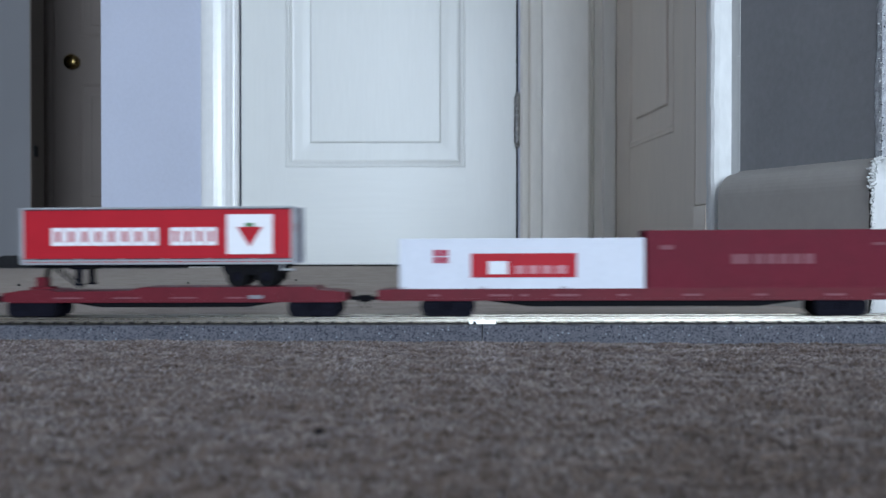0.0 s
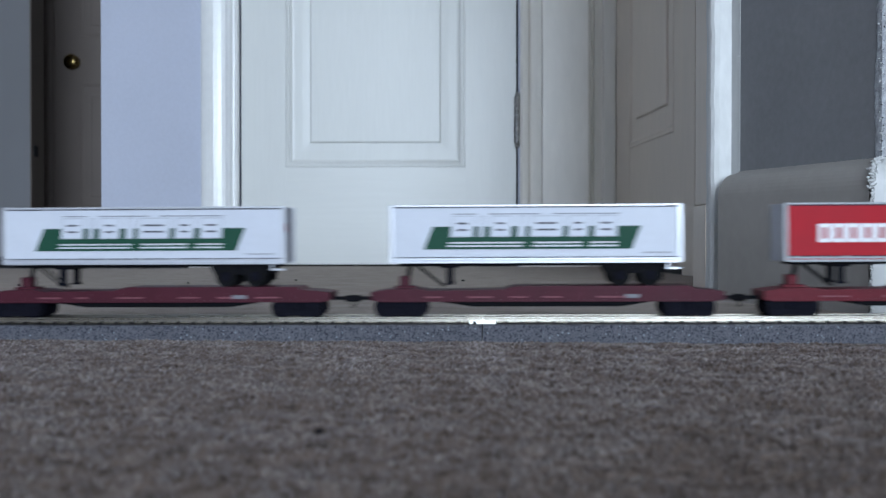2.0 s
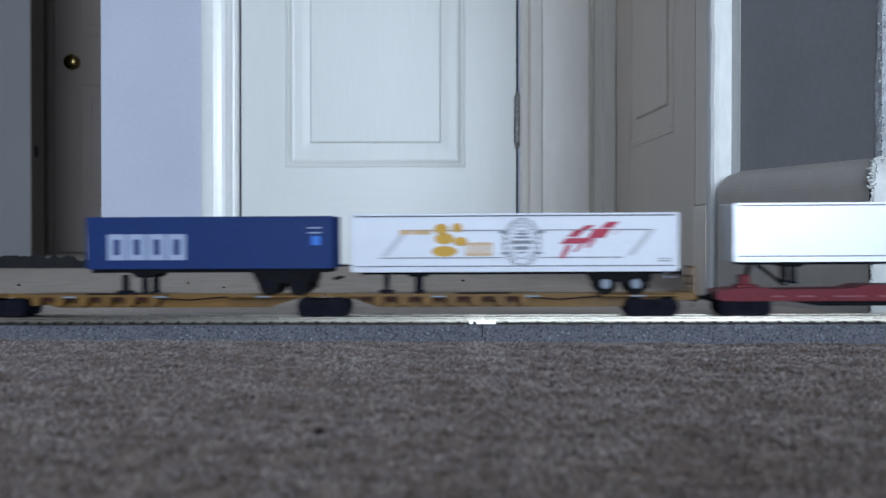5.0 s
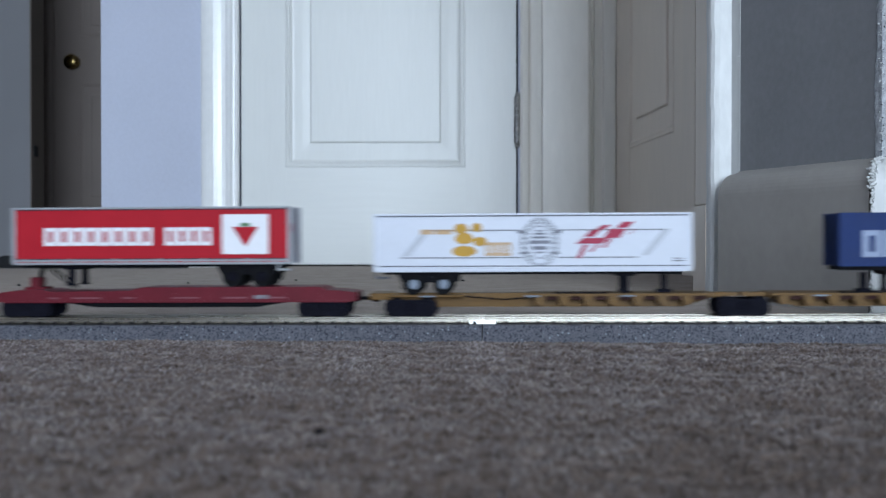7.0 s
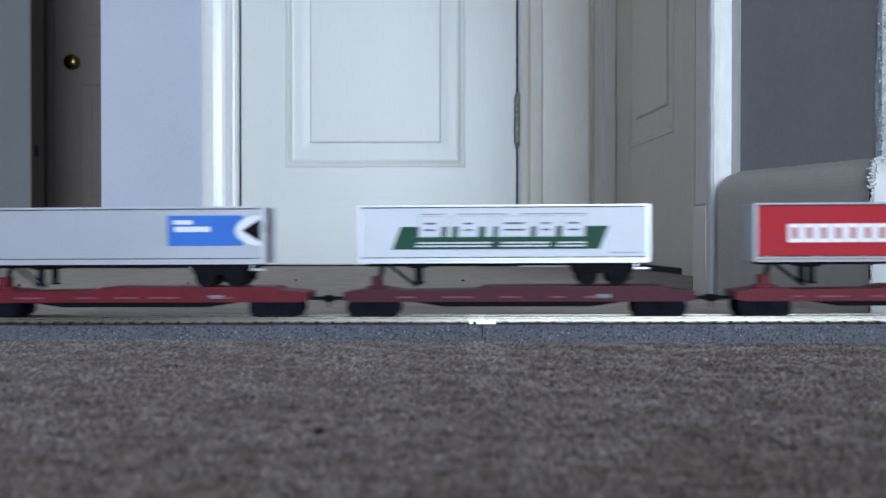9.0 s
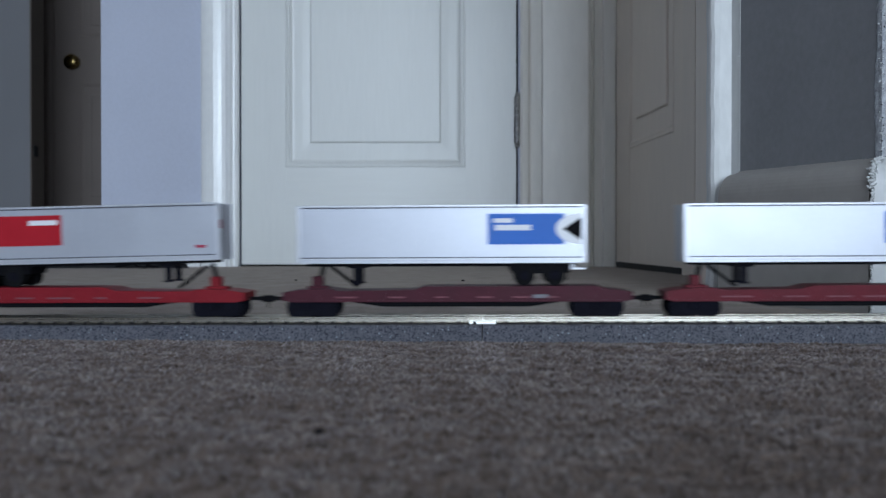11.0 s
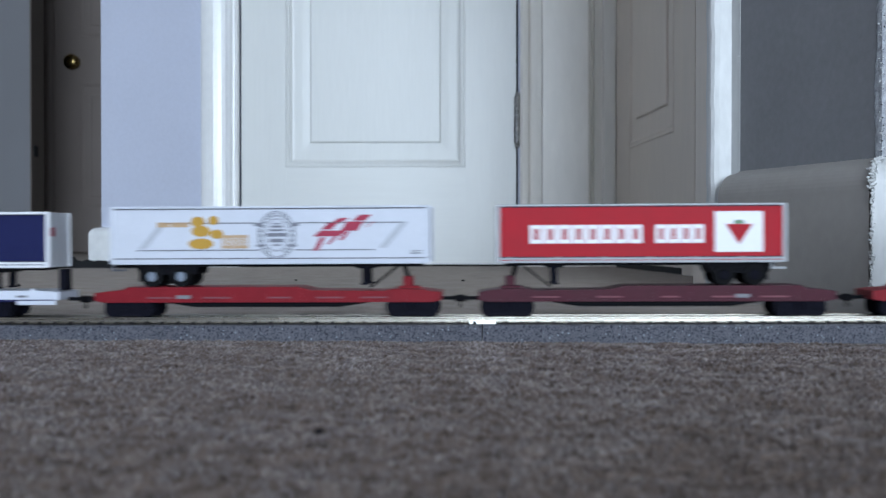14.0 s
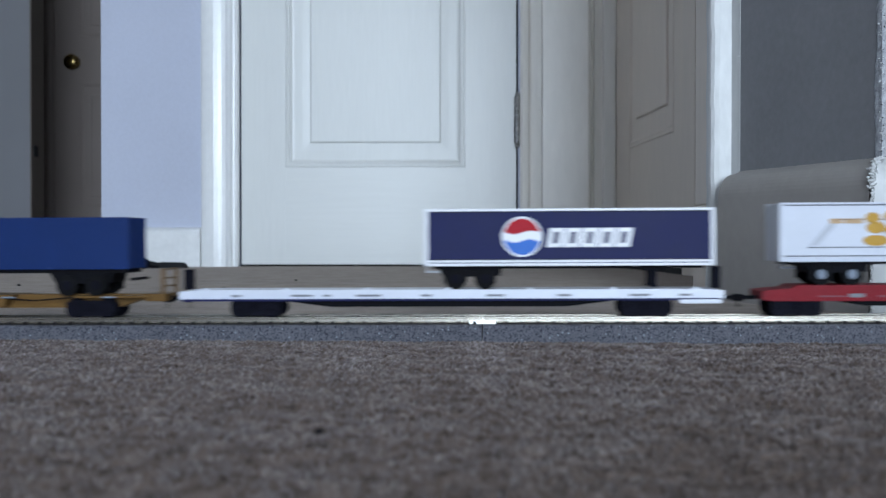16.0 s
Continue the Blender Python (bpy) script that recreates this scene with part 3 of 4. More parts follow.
def wheel_truck(parent, x, z1=0.0085):
    """A two-axle truck: side frames with axle boxes and springs, four wheels."""
    bm = bmesh.new()
    for side in (-1, 1):
        y0 = side * 0.0124
        prism(bm, [(x - 0.0138, 0.0022), (x - 0.0124, -0.0003), (x - 0.0070, -0.0006), (x - 0.0050, -0.0003), (x + 0.0050, -0.0003), (x + 0.0070, -0.0006),
                   (x + 0.0124, -0.0003), (x + 0.0138, 0.0022), (x + 0.0137, 0.0070), (x + 0.0115, 0.0084), (x - 0.0115, 0.0084), (x - 0.0137, 0.0070)],
              y0 - 0.0009, y0 + 0.0009, "y")
        for dx in (-0.0092, 0.0092):
            box(bm, x + dx - 0.0019, x + dx + 0.0019, y0 + side * 0.0008 - 0.0008, y0 + side * 0.0008 + 0.0008, 0.0030, 0.0064, bevel=0.0003)
        for dx in (-0.0022, 0.0, 0.0022):
            cyl(bm, (x + dx, y0 + side * 0.0008, 0.0050), 0.0009, 0.0044, "z", 8)
    box(bm, x - 0.0034, x + 0.0034, -0.0118, 0.0118, 0.0044, 0.0076)
    truck = part("truck", bm, M_TRUCK, parent, "dark plastic side-frame truck")
    for dx in (-0.0092, 0.0092):
        for side in (-1, 1):
            bm = cyl(bmesh.new(), (x + dx, side * 0.0094, 0.0042), 0.0052, 0.0024, "y", 20)
            cyl(bm, (x + dx, side * 0.0080, 0.0042), 0.0059, 0.0006, "y", 20)
            part("wheel", bm, M_TRUCK, truck)
    return truck


def coupler(parent, x, way):
    bm = bmesh.new()
    box(bm, min(x, x + way * 0.008), max(x, x + way * 0.008), -0.0014, 0.0014, 0.0078, 0.0098)
    box(bm, min(x + way * 0.007, x + way * 0.0125), max(x + way * 0.007, x + way * 0.0125), -0.0030, 0.0028, 0.0068, 0.0106, bevel=0.0008)
    rod(bm, (x + way * 0.010, 0, 0.0068), (x + way * 0.011, -0.002, 0.0036), 0.0003)
    part("coupler", bm, M_BLACK, parent, "black knuckle coupler")


def bars(parent, name, y, spans, z0, z1, material, thick=0.00022, lean=0.0):
    """Plain bars that stand for lettering, proud of the side at y."""
    for a, b in spans:
        ob = part(name, prism(bmesh.new(), [(a, z0), (b, z0), (b + lean, z1), (a + lean, z1)], y - thick, y + 0.0001, "y"), material, parent)
    return ob


def blocks(parent, name, y, x0, x1, n, z0, z1, material, thick=0.0003, stroke=0.29, lean=0.0):
    """A word as n plain hollow blocks."""
    w = (x1 - x0) / n
    for k in range(n):
        bm = bmesh.new()
        a, b = x0 + w * k + w * 0.04, x0 + w * (k + 1) - w * 0.04
        t, h = w * stroke, (z1 - z0) * 0.2
        for q in (((a, z0), (b, z0), (b, z0 + h), (a, z0 + h)), ((a, z1 - h), (b, z1 - h), (b, z1), (a, z1)),
                  ((a, z0 + h), (a + t, z0 + h), (a + t, z1 - h), (a, z1 - h)), ((b - t, z0 + h), (b, z0 + h), (b, z1 - h), (b - t, z1 - h))):
            prism(bm, [(px + lean * (pz - z0), pz) for px, pz in q], y - thick, y + 0.0001, "y")
        ob = part(name, bm, material, parent)
    return ob


def flatcar(s0, s1, colour, label, hitch_right=False, name="flatcar"):
    """A short trailer flatcar: raised deck, dark centre sill, hitch, trucks, couplers."""
    length = s1 - s0
    h = length / 2
    car = thing(name, label, "model flatcar", "trailer flatcars")
    k = -1 if hitch_right else 1
    side = [(-h, 0.0082), (-h + 0.004, 0.0076), (h - 0.004, 0.0076), (h, 0.0082), (h, 0.0128), (h - 0.008, 0.0138), (0.42 * length, 0.0142),
            (0.405 * length, 0.0160), (-0.09 * length, 0.0160), (-0.125 * length, 0.0141), (-h + 0.032, 0.0136), (-h + 0.026, 0.0148), (-h + 0.010, 0.0143), (-h, 0.0128)]
    part("deck", prism(bmesh.new(), [(k * x, z) for x, z in side], -0.0148, 0.0148, "y"), colour, car)
    sill = [(-h + 0.036, 0.0077), (-h + 0.056, 0.0046), (h - 0.056, 0.0046), (h - 0.036, 0.0077)]
    part("centre_sill", prism(bmesh.new(), sill, -0.0125, 0.0125, "y"), M_BLACK, car, "black underframe sill")
    bm = bmesh.new()
    for j in range(9):
        x = -h + 0.02 + j * (length - 0.04) / 8
        box(bm, x - 0.0006, x + 0.0006, -0.0153, -0.0147, 0.0078, 0.0124)
    box(bm, -h + 0.004, h - 0.004, -0.0152, -0.0147, 0.0074, 0.0084)
    part("side_rib", bm, colour, car)
    random.seed(int(abs(s0) * 1000))
    spans, x = [], -h + 0.03
    while x < h - 0.04:
        w = random.uniform(0.006, 0.018)
        spans.append((x, x + w))
        x += w + random.uniform(0.006, 0.022)
    bars(car, "lettering", -0.0151, spans, 0.0096, 0.0104, M_LETTER)
    bars(car, "data_plate", -0.0151, [(k * 0.24 * length - 0.004, k * 0.24 * length + 0.004)], 0.0094, 0.0114, M_GREYPRINT)
    hx = k * (-h + 0.0185)
    bm = bmesh.new()
    box(bm, hx - 0.006, hx + 0.006, -0.006, 0.006, 0.0142, 0.0160, bevel=0.0004)
    box(bm, hx - 0.0034, hx + 0.0022, -0.0045, 0.0045, 0.0156, 0.0215, bevel=0.0006)
    hitch = part("hitch", bm, colour, car, "red trailer hitch stand")
    bm = bmesh.new()
    rod(bm, (hx + k * 0.001, 0, 0.021), (hx + k * 0.003, 0, 0.0288), 0.0014)
    rod(bm, (hx + k * 0.006, -0.004, 0.0275), (hx + k * 0.022, -0.004, 0.0152), 0.0005)
    rod(bm, (hx + k * 0.006, 0.004, 0.0275), (hx + k * 0.022, 0.004, 0.0152), 0.0005)
    part("strut", bm, M_BLACK, hitch)
    for x in (-k * (h - 0.0162), k * (h - 0.0190)):
        wheel_truck(car, x)
    coupler(car, -h, -1)
    coupler(car, h, 1)
    return runs(car, (s0 + s1) / 2)


def running_gear(t, length, zb, wheels_right, hubs=False, gear=0.20, at=0.155, tyre=0.0058):
    """Tandem axles with slider box, and landing legs, under a trailer whose floor is at zb."""
    k = 1 if wheels_right else -1
    cx = k * (length / 2 - at * length)
    bm = bmesh.new()
    prism(bm, [(cx - 0.0185, zb), (cx + 0.0180, zb), (cx + 0.0165, zb - 0.0058), (cx - 0.0150, zb - 0.0062)], -0.0118, 0.0118, "y")
    box(bm, cx - 0.003, cx + 0.003, -0.013, 0.013, zb - 0.0062, zb - 0.003)
    gear_box = part("axle_frame", bm, M_BLACK, t, "black axle slider frame")
    for dx in (-0.0083, 0.0083):
        for y in (-0.0122, -0.0088, 0.0088, 0.0122):
            bm = cyl(bmesh.new(), (cx + dx, y, tyre), tyre, 0.0028, "y", 22)
            w = part("tyre", bm, M_TYRE, gear_box)
        bm = cyl(bmesh.new(), (cx + dx, -0.0137, tyre), tyre * 0.52, 0.0006, "y", 18, tyre * 0.40)
        part("rim", bm, M_HUB if hubs else M_TRUCK, gear_box, "white wheel hub" if hubs else "")
        rodm = cyl(bmesh.new(), (cx + dx, 0, tyre), 0.0011, 0.026, "y", 8)
        part("axle", rodm, M_BLACK, gear_box)
    for y in (-0.0126, 0.0126):
        part("mudflap", boxed(cx + k * 0.0145, cx + k * 0.0150, y - 0.002, y + 0.002, 0.003, zb), M_BLACK, t)
    lx = -k * (length / 2 - gear * length)
    bm = bmesh.new()
    prism(bm, [(lx - 0.008, zb), (lx + 0.008, zb), (lx + 0.0045, zb - 0.0030), (lx - 0.0045, zb - 0.0030)], -0.011, 0.011, "y")
    legs = part("landing_gear", bm, M_BLACK, t, "black landing gear")
    for y in (-0.0098, 0.0098):
        bm = bmesh.new()
        box(bm, lx - 0.0016, lx + 0.0016, y - 0.0014, y + 0.0014, zb - 0.0112, zb - 0.002)
        box(bm, lx - 0.0024, lx + 0.0024, y - 0.0022, y + 0.0022, zb - 0.0122, zb - 0.0112)
        part("leg", bm, M_TRUCK, legs)


def trailer_box(t, length, zb, zt, body, trim, width=0.030, ribs=0, base=0.0026, head=0.0011, ends=None):
    """The van body with its rails, corner posts, rear doors and nose."""
    h, w = length / 2, width / 2
    part("body", boxed(-h + 0.0006, h - 0.0006, -w, w, zb, zt - 0.0002, bevel=0.0004), body, t)
    for side in (-1, 1):
        y = side * w
        bm = bmesh.new()
        box(bm, -h, h, y - 0.0004, y + 0.0004, zt - head, zt, bevel=0.00015)
        part("top_rail", bm, trim, t)
        bm = bmesh.new()
        box(bm, -h, h, y - 0.0005, y + 0.0005, zb - 0.0003, zb + base * 0.42, bevel=0.00015)
        box(bm, -h, h, y - 0.0004, y + 0.0004, zb + base * 0.55, zb + base, bevel=0.00015)
        part("bottom_rail", bm, trim, t)
        for x in (-h, h):
            part("corner_post", boxed(x - 0.0012, x + 0.0012, y - 0.00045, y + 0.00045, zb, zt, bevel=0.0003), trim, t)
    # thin dark strips paint the rails' shadow along their seams
    for z in (zt - head - 0.00035, zb + base + 0.0003, zb - 0.0001):
        part("seam_shade", boxed(-h + 0.001, h - 0.001, -w - 0.00042, -w, z - 0.00024, z + 0.00024), M_SEAM_SHADE, t)
    if ribs:
        bm = bmesh.new()
        for j in range(ribs):
            x = -h + length * (j + 0.5) / ribs
            box(bm, x - 0.00025, x + 0.00025, -w - 0.0001, -w + 0.0002, zb + base, zt - head)
        part("side_rib", bm, body, t)
    for x in (-h, h):
        part("end_panel", boxed(x - 0.0007, x + 0.0001, -w + 0.0006, w - 0.0006, zb, zt - 0.0004), ends or M_PALEGREY, t, "pale end panel")
        bm = bmesh.new()
        for y in (-0.5, 0.5):
            box(bm, x - 0.0003, x + 0.0003, y * width * 0.92 - width * 0.02, y * width * 0.92 + width * 0.02, zb + 0.001, zt - 0.001)
        for y in (-0.004, 0.004):
            rod(bm, (x, y, zb + 0.001), (x, y, zt - 0.001), 0.0005, 6)
        part("door_bar", bm, M_DARKPRINT, t)
        part("door_placard", boxed(x - 0.0004, x + 0.0004, -0.0115, -0.0060, zb + 0.0175, zb + 0.0225), M_PINKRED, t, "small dull red placard")
    # dark underfloor frame and rear bumper
    part("floor_frame", boxed(-h + 0.004, h - 0.004, -0.011, 0.011, zb - 0.0018, zb), M_BLACK, t)


SIDE = -0.0151
FLAT_DECK, SPINE_DECK = 0.0160, 0.0112


def bumper(t, length, zb, right, material):
    k = 1 if right else -1
    x = k * (length / 2 - 0.0035)
    bm = boxed(x - 0.004, x + 0.004, -0.0145, -0.0125, zb - 0.0040, zb - 0.0028, bevel=0.0002)
    box(bm, x - 0.0035, x - 0.0025, -0.0143, -0.0130, zb - 0.003, zb)
    part("bumper", bm, material, t)


def disc_pts(cx, cz, rx, rz, n=26, a0=0.0, a1=360.0):
    return [(cx + rx * math.cos(radians(a0 + (a1 - a0) * j / n)), cz + rz * math.sin(radians(a0 + (a1 - a0) * j / n))) for j in range(n + (a1 - a0 < 359))]


def shape(t, name, pts, material, level=0, label=""):
    y = SIDE - 0.00012 * level
    return part(name, prism(bmesh.new(), pts, y - 0.00015, y + 0.0001, "y"), material, t, label)


def red_trailer(s0, s1):
    L = s1 - s0
    t = thing("semi_trailer", "red box trailer with silver rails and a white square panel", "model trailer", "trailers on the train")
    zb, zt = 0.0130, 0.0450
    trailer_box(t, L, zb, zt, M_RED, M_SILVER, ends=M_BODYWHITE)
    running_gear(t, L, zb, True)
    bumper(t, L, zb, True, M_SILVER)
    f = lambda u: -L / 2 + u * L
    blocks(t, "lettering", SIDE, f(0.110), f(0.508), 8, zb + 0.0104, zb + 0.0205, M_PRINTWHITE)
    blocks(t, "lettering", SIDE, f(0.550), f(0.722), 4, zb + 0.0104, zb + 0.0205, M_PRINTWHITE)
    shape(t, "badge", [(f(0.758), zb + 0.0054), (f(0.925), zb + 0.0054), (f(0.925), zb + 0.0276), (f(0.758), zb + 0.0276)], M_PRINTWHITE, 0, "white square panel")
    shape(t, "badge_triangle", [(f(0.842), zb + 0.0094), (f(0.888), zb + 0.0206), (f(0.796), zb + 0.0206)], M_RED, 2, "red triangle")
    shape(t, "badge_leaf", [(f(0.822), zb + 0.0208), (f(0.862), zb + 0.0208), (f(0.856), zb + 0.0228), (f(0.828), zb + 0.0228)], M_LEAF, 2, "small green mark")
    bars(t, "marker_lamp", SIDE - 0.0004, [(f(u), f(u) + 0.0035) for u in (0.03, 0.2, 0.36, 0.52, 0.68, 0.84)], zb + 0.0027, zb + 0.0031, M_GREYPRINT)
    return runs(t, (s0 + s1) / 2, FLAT_DECK)


def green_band_trailer(s0, s1):
    L = s1 - s0
    t = thing("semi_trailer", "white box trailer with green slanted band on a flatcar", "model trailer", "trailers on the train")
    zb, zt = 0.0130, 0.0450
    trailer_box(t, L, zb, zt, M_BODYWHITE, M_BRIGHT)
    running_gear(t, L, zb, True)
    bumper(t, L, zb, True, M_BRIGHT)
    f = lambda u: -L / 2 + u * L
    shape(t, "band", [(f(0.112), zb + 0.0074), (f(0.832), zb + 0.0074), (f(0.865), zb + 0.0200), (f(0.145), zb + 0.0200)], M_GREEN, 0, "dark green slanted band")
    for a, b in ((0.205, 0.285), (0.303, 0.322), (0.342, 0.415), (0.437, 0.465), (0.480, 0.595), (0.612, 0.682), (0.702, 0.782)):
        shape(t, "lettering", [(f(a), zb + 0.0142), (f(b), zb + 0.0142), (f(b) + 0.001, zb + 0.0260), (f(a) + 0.001, zb + 0.0260)], M_SLANT, 1)
        shape(t, "lettering", [(f(a) + 0.0007, zb + 0.0148), (f(b) - 0.0006, zb + 0.0148), (f(b) + 0.0004, zb + 0.0254), (f(a) + 0.0017, zb + 0.0254)], M_BODYWHITE, 2)
        if b - a > 0.05:
            for z in (0.0176, 0.0212):
                shape(t, "lettering", [(f(a) + 0.0035, zb + z), (f(b) - 0.003, zb + z), (f(b) - 0.003, zb + z + 0.0010), (f(a) + 0.0035, zb + z + 0.0010)], M_DARKPRINT, 3)
    bars(t, "outline", SIDE, [(f(0.215), f(0.30)), (f(0.34), f(0.52)), (f(0.56), f(0.79))], zb + 0.0266, zb + 0.0271, M_GREYPRINT)
    bars(t, "lettering", SIDE - 0.0003, [(f(0.195), f(0.455)), (f(0.49), f(0.66)), (f(0.685), f(0.785))], zb + 0.0088, zb + 0.0096, M_PALEGREY)
    bars(t, "lettering", SIDE - 0.0003, [(f(0.20), f(0.46)), (f(0.495), f(0.66)), (f(0.69), f(0.785))], zb + 0.0106, zb + 0.0114, M_PALEGREY)
    bars(t, "lettering", SIDE, [(f(0.87), f(0.97))], zb + 0.0052, zb + 0.0056, M_GREYPRINT)
    bars(t, "marker_lamp", SIDE - 0.0004, [(f(u), f(u) + 0.0035) for u in (0.03, 0.13, 0.24, 0.36, 0.48, 0.6, 0.72, 0.86)], zb + 0.0027, zb + 0.0031, M_GREYPRINT)
    return runs(t, (s0 + s1) / 2, FLAT_DECK)


def chevron_trailer(s0, s1, panel, flipped=False, pitch=0.0, deck=FLAT_DECK, what="blue"):
    """A plain silver-white trailer whose rear end carries a coloured panel, a white half-disc and a black triangle."""
    L = s1 - s0
    t = thing("semi_trailer", "silver-white trailer with a %s panel and triangle" % what, "model trailer", "trailers on the train")
    zb, zt = 0.0130, 0.0450
    trailer_box(t, L, zb, zt, M_SILVERBODY, M_BRIGHT, ribs=26)
    running_gear(t, L, zb, not flipped)
    bumper(t, L, zb, not flipped, M_BRIGHT)
    k = -1 if flipped else 1
    f = lambda u: k * (-L / 2 + u * L)
    lo, hi = zb + 0.0100, zb + 0.0270
    mid, r = (lo + hi) / 2, (hi - lo) / 2
    start = 0.595 if flipped else 0.665
    shape(t, "panel", [(f(start), lo), (f(0.93), lo), (f(0.93), hi), (f(start), hi)], panel, 0, what + " panel")
    ex = 0.991
    pts = disc_pts(f(ex), mid, r * 1.66, r, 20, 90, 270) if not flipped else disc_pts(f(ex), mid, r * 1.66, r, 20, -90, 90)
    shape(t, "half_disc", pts, M_PRINTWHITE, 1, "white half-disc")
    shape(t, "triangle", [(f(ex), mid - r * 0.75), (f(ex), mid + r * 0.75), (f(0.927), mid)], M_NAVY if flipped else M_BLACK, 2, "dark triangle")
    if flipped:
        bars(t, "lettering", SIDE - 0.0003, [(min(f(0.61), f(0.72)), max(f(0.61), f(0.72)))], hi - 0.0055, hi - 0.0028, M_PRINTWHITE)
        bars(t, "lettering", SIDE, [(min(f(0.045), f(0.085)), max(f(0.045), f(0.085)))], zb + 0.0068, zb + 0.0084, M_PINKRED)
    else:
        bars(t, "lettering", SIDE - 0.0003, [(f(0.685), f(0.752))], hi - 0.0050, hi - 0.0026, M_PRINTWHITE)
        bars(t, "lettering", SIDE - 0.0003, [(f(0.69), f(0.815))], hi - 0.0092, hi - 0.0062, M_PRINTWHITE)
    return runs(t, (s0 + s1) / 2, deck, pitch=pitch)


def dairy_trailer(s0, s1, deck, where, wheels_right=False):
    L = s1 - s0
    t = thing("semi_trailer", "long white trailer with orange and crimson emblems on " + where, "model trailer", "trailers on the train")
    zb, zt = 0.0130, 0.0450
    trailer_box(t, L, zb, zt, M_BODYWHITE, M_BODYWHITE)
    running_gear(t, L, zb, wheels_right, hubs=True, at=0.17)
    bumper(t, L, zb, wheels_right, M_DARKPRINT)
    f = lambda u: -L / 2 + u * L
    bars(t, "pinstripe", SIDE, [(f(0.16), f(0.46)), (f(0.585), f(0.92))], zb + 0.0224, zb + 0.0229, M_DARKPRINT)
    bars(t, "pinstripe", SIDE, [(f(0.08), f(0.47)), (f(0.58), f(0.835))], zb + 0.0073, zb + 0.0078, M_DARKPRINT)
    for x in (0.085, 0.845):
        shape(t, "slant", [(f(x), zb + 0.0085), (f(x + 0.025), zb + 0.0085), (f(x + 0.095), zb + 0.0230), (f(x + 0.07), zb + 0.0230)], M_SLANT)
    for cx, cz, rx, rz in ((0.275, 0.0235, 0.022, 0.0030), (0.325, 0.0242, 0.016, 0.0026), (0.285, 0.0182, 0.030, 0.0032), (0.335, 0.0165, 0.022, 0.0026), (0.285, 0.0112, 0.040, 0.0030)):
        shape(t, "emblem_petal", disc_pts(f(cx), zb + cz, rx * L, rz, 18), M_ORANGE, 1, "orange oval")
    bars(t, "lettering", SIDE, [(f(0.145), f(0.185)), (f(0.19), f(0.245))], zb + 0.0205, zb + 0.0232, M_PALEORANGE)
    blocks(t, "lettering", SIDE, f(0.35), f(0.435), 4, zb + 0.0085, zb + 0.0160, M_PALEORANGE)
    bm = bmesh.new()
    for rx, rz, w in ((0.060 * L, 0.0134, 0.0005), (0.056 * L, 0.0124, 0.0004), (0.040 * L, 0.0092, 0.0005)):
        a, b = disc_pts(f(0.525), zb + 0.0160, rx, rz, 30), disc_pts(f(0.525), zb + 0.0160, rx - w, rz - w, 30)
        for j in range(30):
            i = (j + 1) % 30
            prism(bm, [a[j], a[i], b[i], b[j]], SIDE - 0.0003, SIDE + 0.0001, "y")
    part("emblem_ring", bm, M_EMBLEM, t, "dark oval triple ring")
    bm = bmesh.new()
    for j in range(22):
        a = radians(-60 + 300 * j / 21)
        px, pz = f(0.525) + 0.0480 * L * math.cos(a), zb + 0.0160 + 0.0108 * math.sin(a)
        prism(bm, disc_pts(px, pz, 0.0007, 0.0008, 6), SIDE - 0.0003, SIDE + 0.0001, "y")
    part("emblem_tick", bm, M_EMBLEM, t, "ring of small dark marks")
    for a, b, z0, z1 in ((0.455, 0.482, 0.0208, 0.0226), (0.568, 0.595, 0.0208, 0.0226), (0.492, 0.558, 0.0150, 0.0170), (0.500, 0.550, 0.0180, 0.0192), (0.506, 0.544, 0.0200, 0.0212),
                         (0.502, 0.548, 0.0118, 0.0138), (0.512, 0.538, 0.0098, 0.0108), (0.512, 0.538, 0.0218, 0.0226), (0.462, 0.490, 0.0094, 0.0106), (0.560, 0.588, 0.0094, 0.0106)):
        bars(t, "emblem_bar", SIDE - 0.0001, [(f(a), f(b))], zb + z0, zb + z1, M_EMBLEM)
    for a, b, z0, z1 in ((0.640, 0.745, 0.0150, 0.0182), (0.665, 0.720, 0.0188, 0.0225), (0.725, 0.80, 0.0180, 0.0232), (0.640, 0.678, 0.0070, 0.0145), (0.682, 0.715, 0.0105, 0.0148),
                          (0.72, 0.755, 0.0128, 0.0176), (0.70, 0.752, 0.0228, 0.0252), (0.765, 0.825, 0.0236, 0.0270), (0.805, 0.832, 0.0200, 0.0232)):
        shape(t, "script", [(f(a), zb + z0), (f(b) - 0.004, zb + z0), (f(b), zb + z1), (f(a) + 0.004, zb + z1)], M_PINKRED, 1, "crimson slanted mark")
    bars(t, "lettering", SIDE, [(f(0.945), f(0.98))], zb + 0.0052, zb + 0.0058, M_DARKPRINT)
    bars(t, "lettering", SIDE, [(f(0.945), f(0.98))], zb + 0.0066, zb + 0.0070, M_DARKPRINT)
    return runs(t, (s0 + s1) / 2, deck)


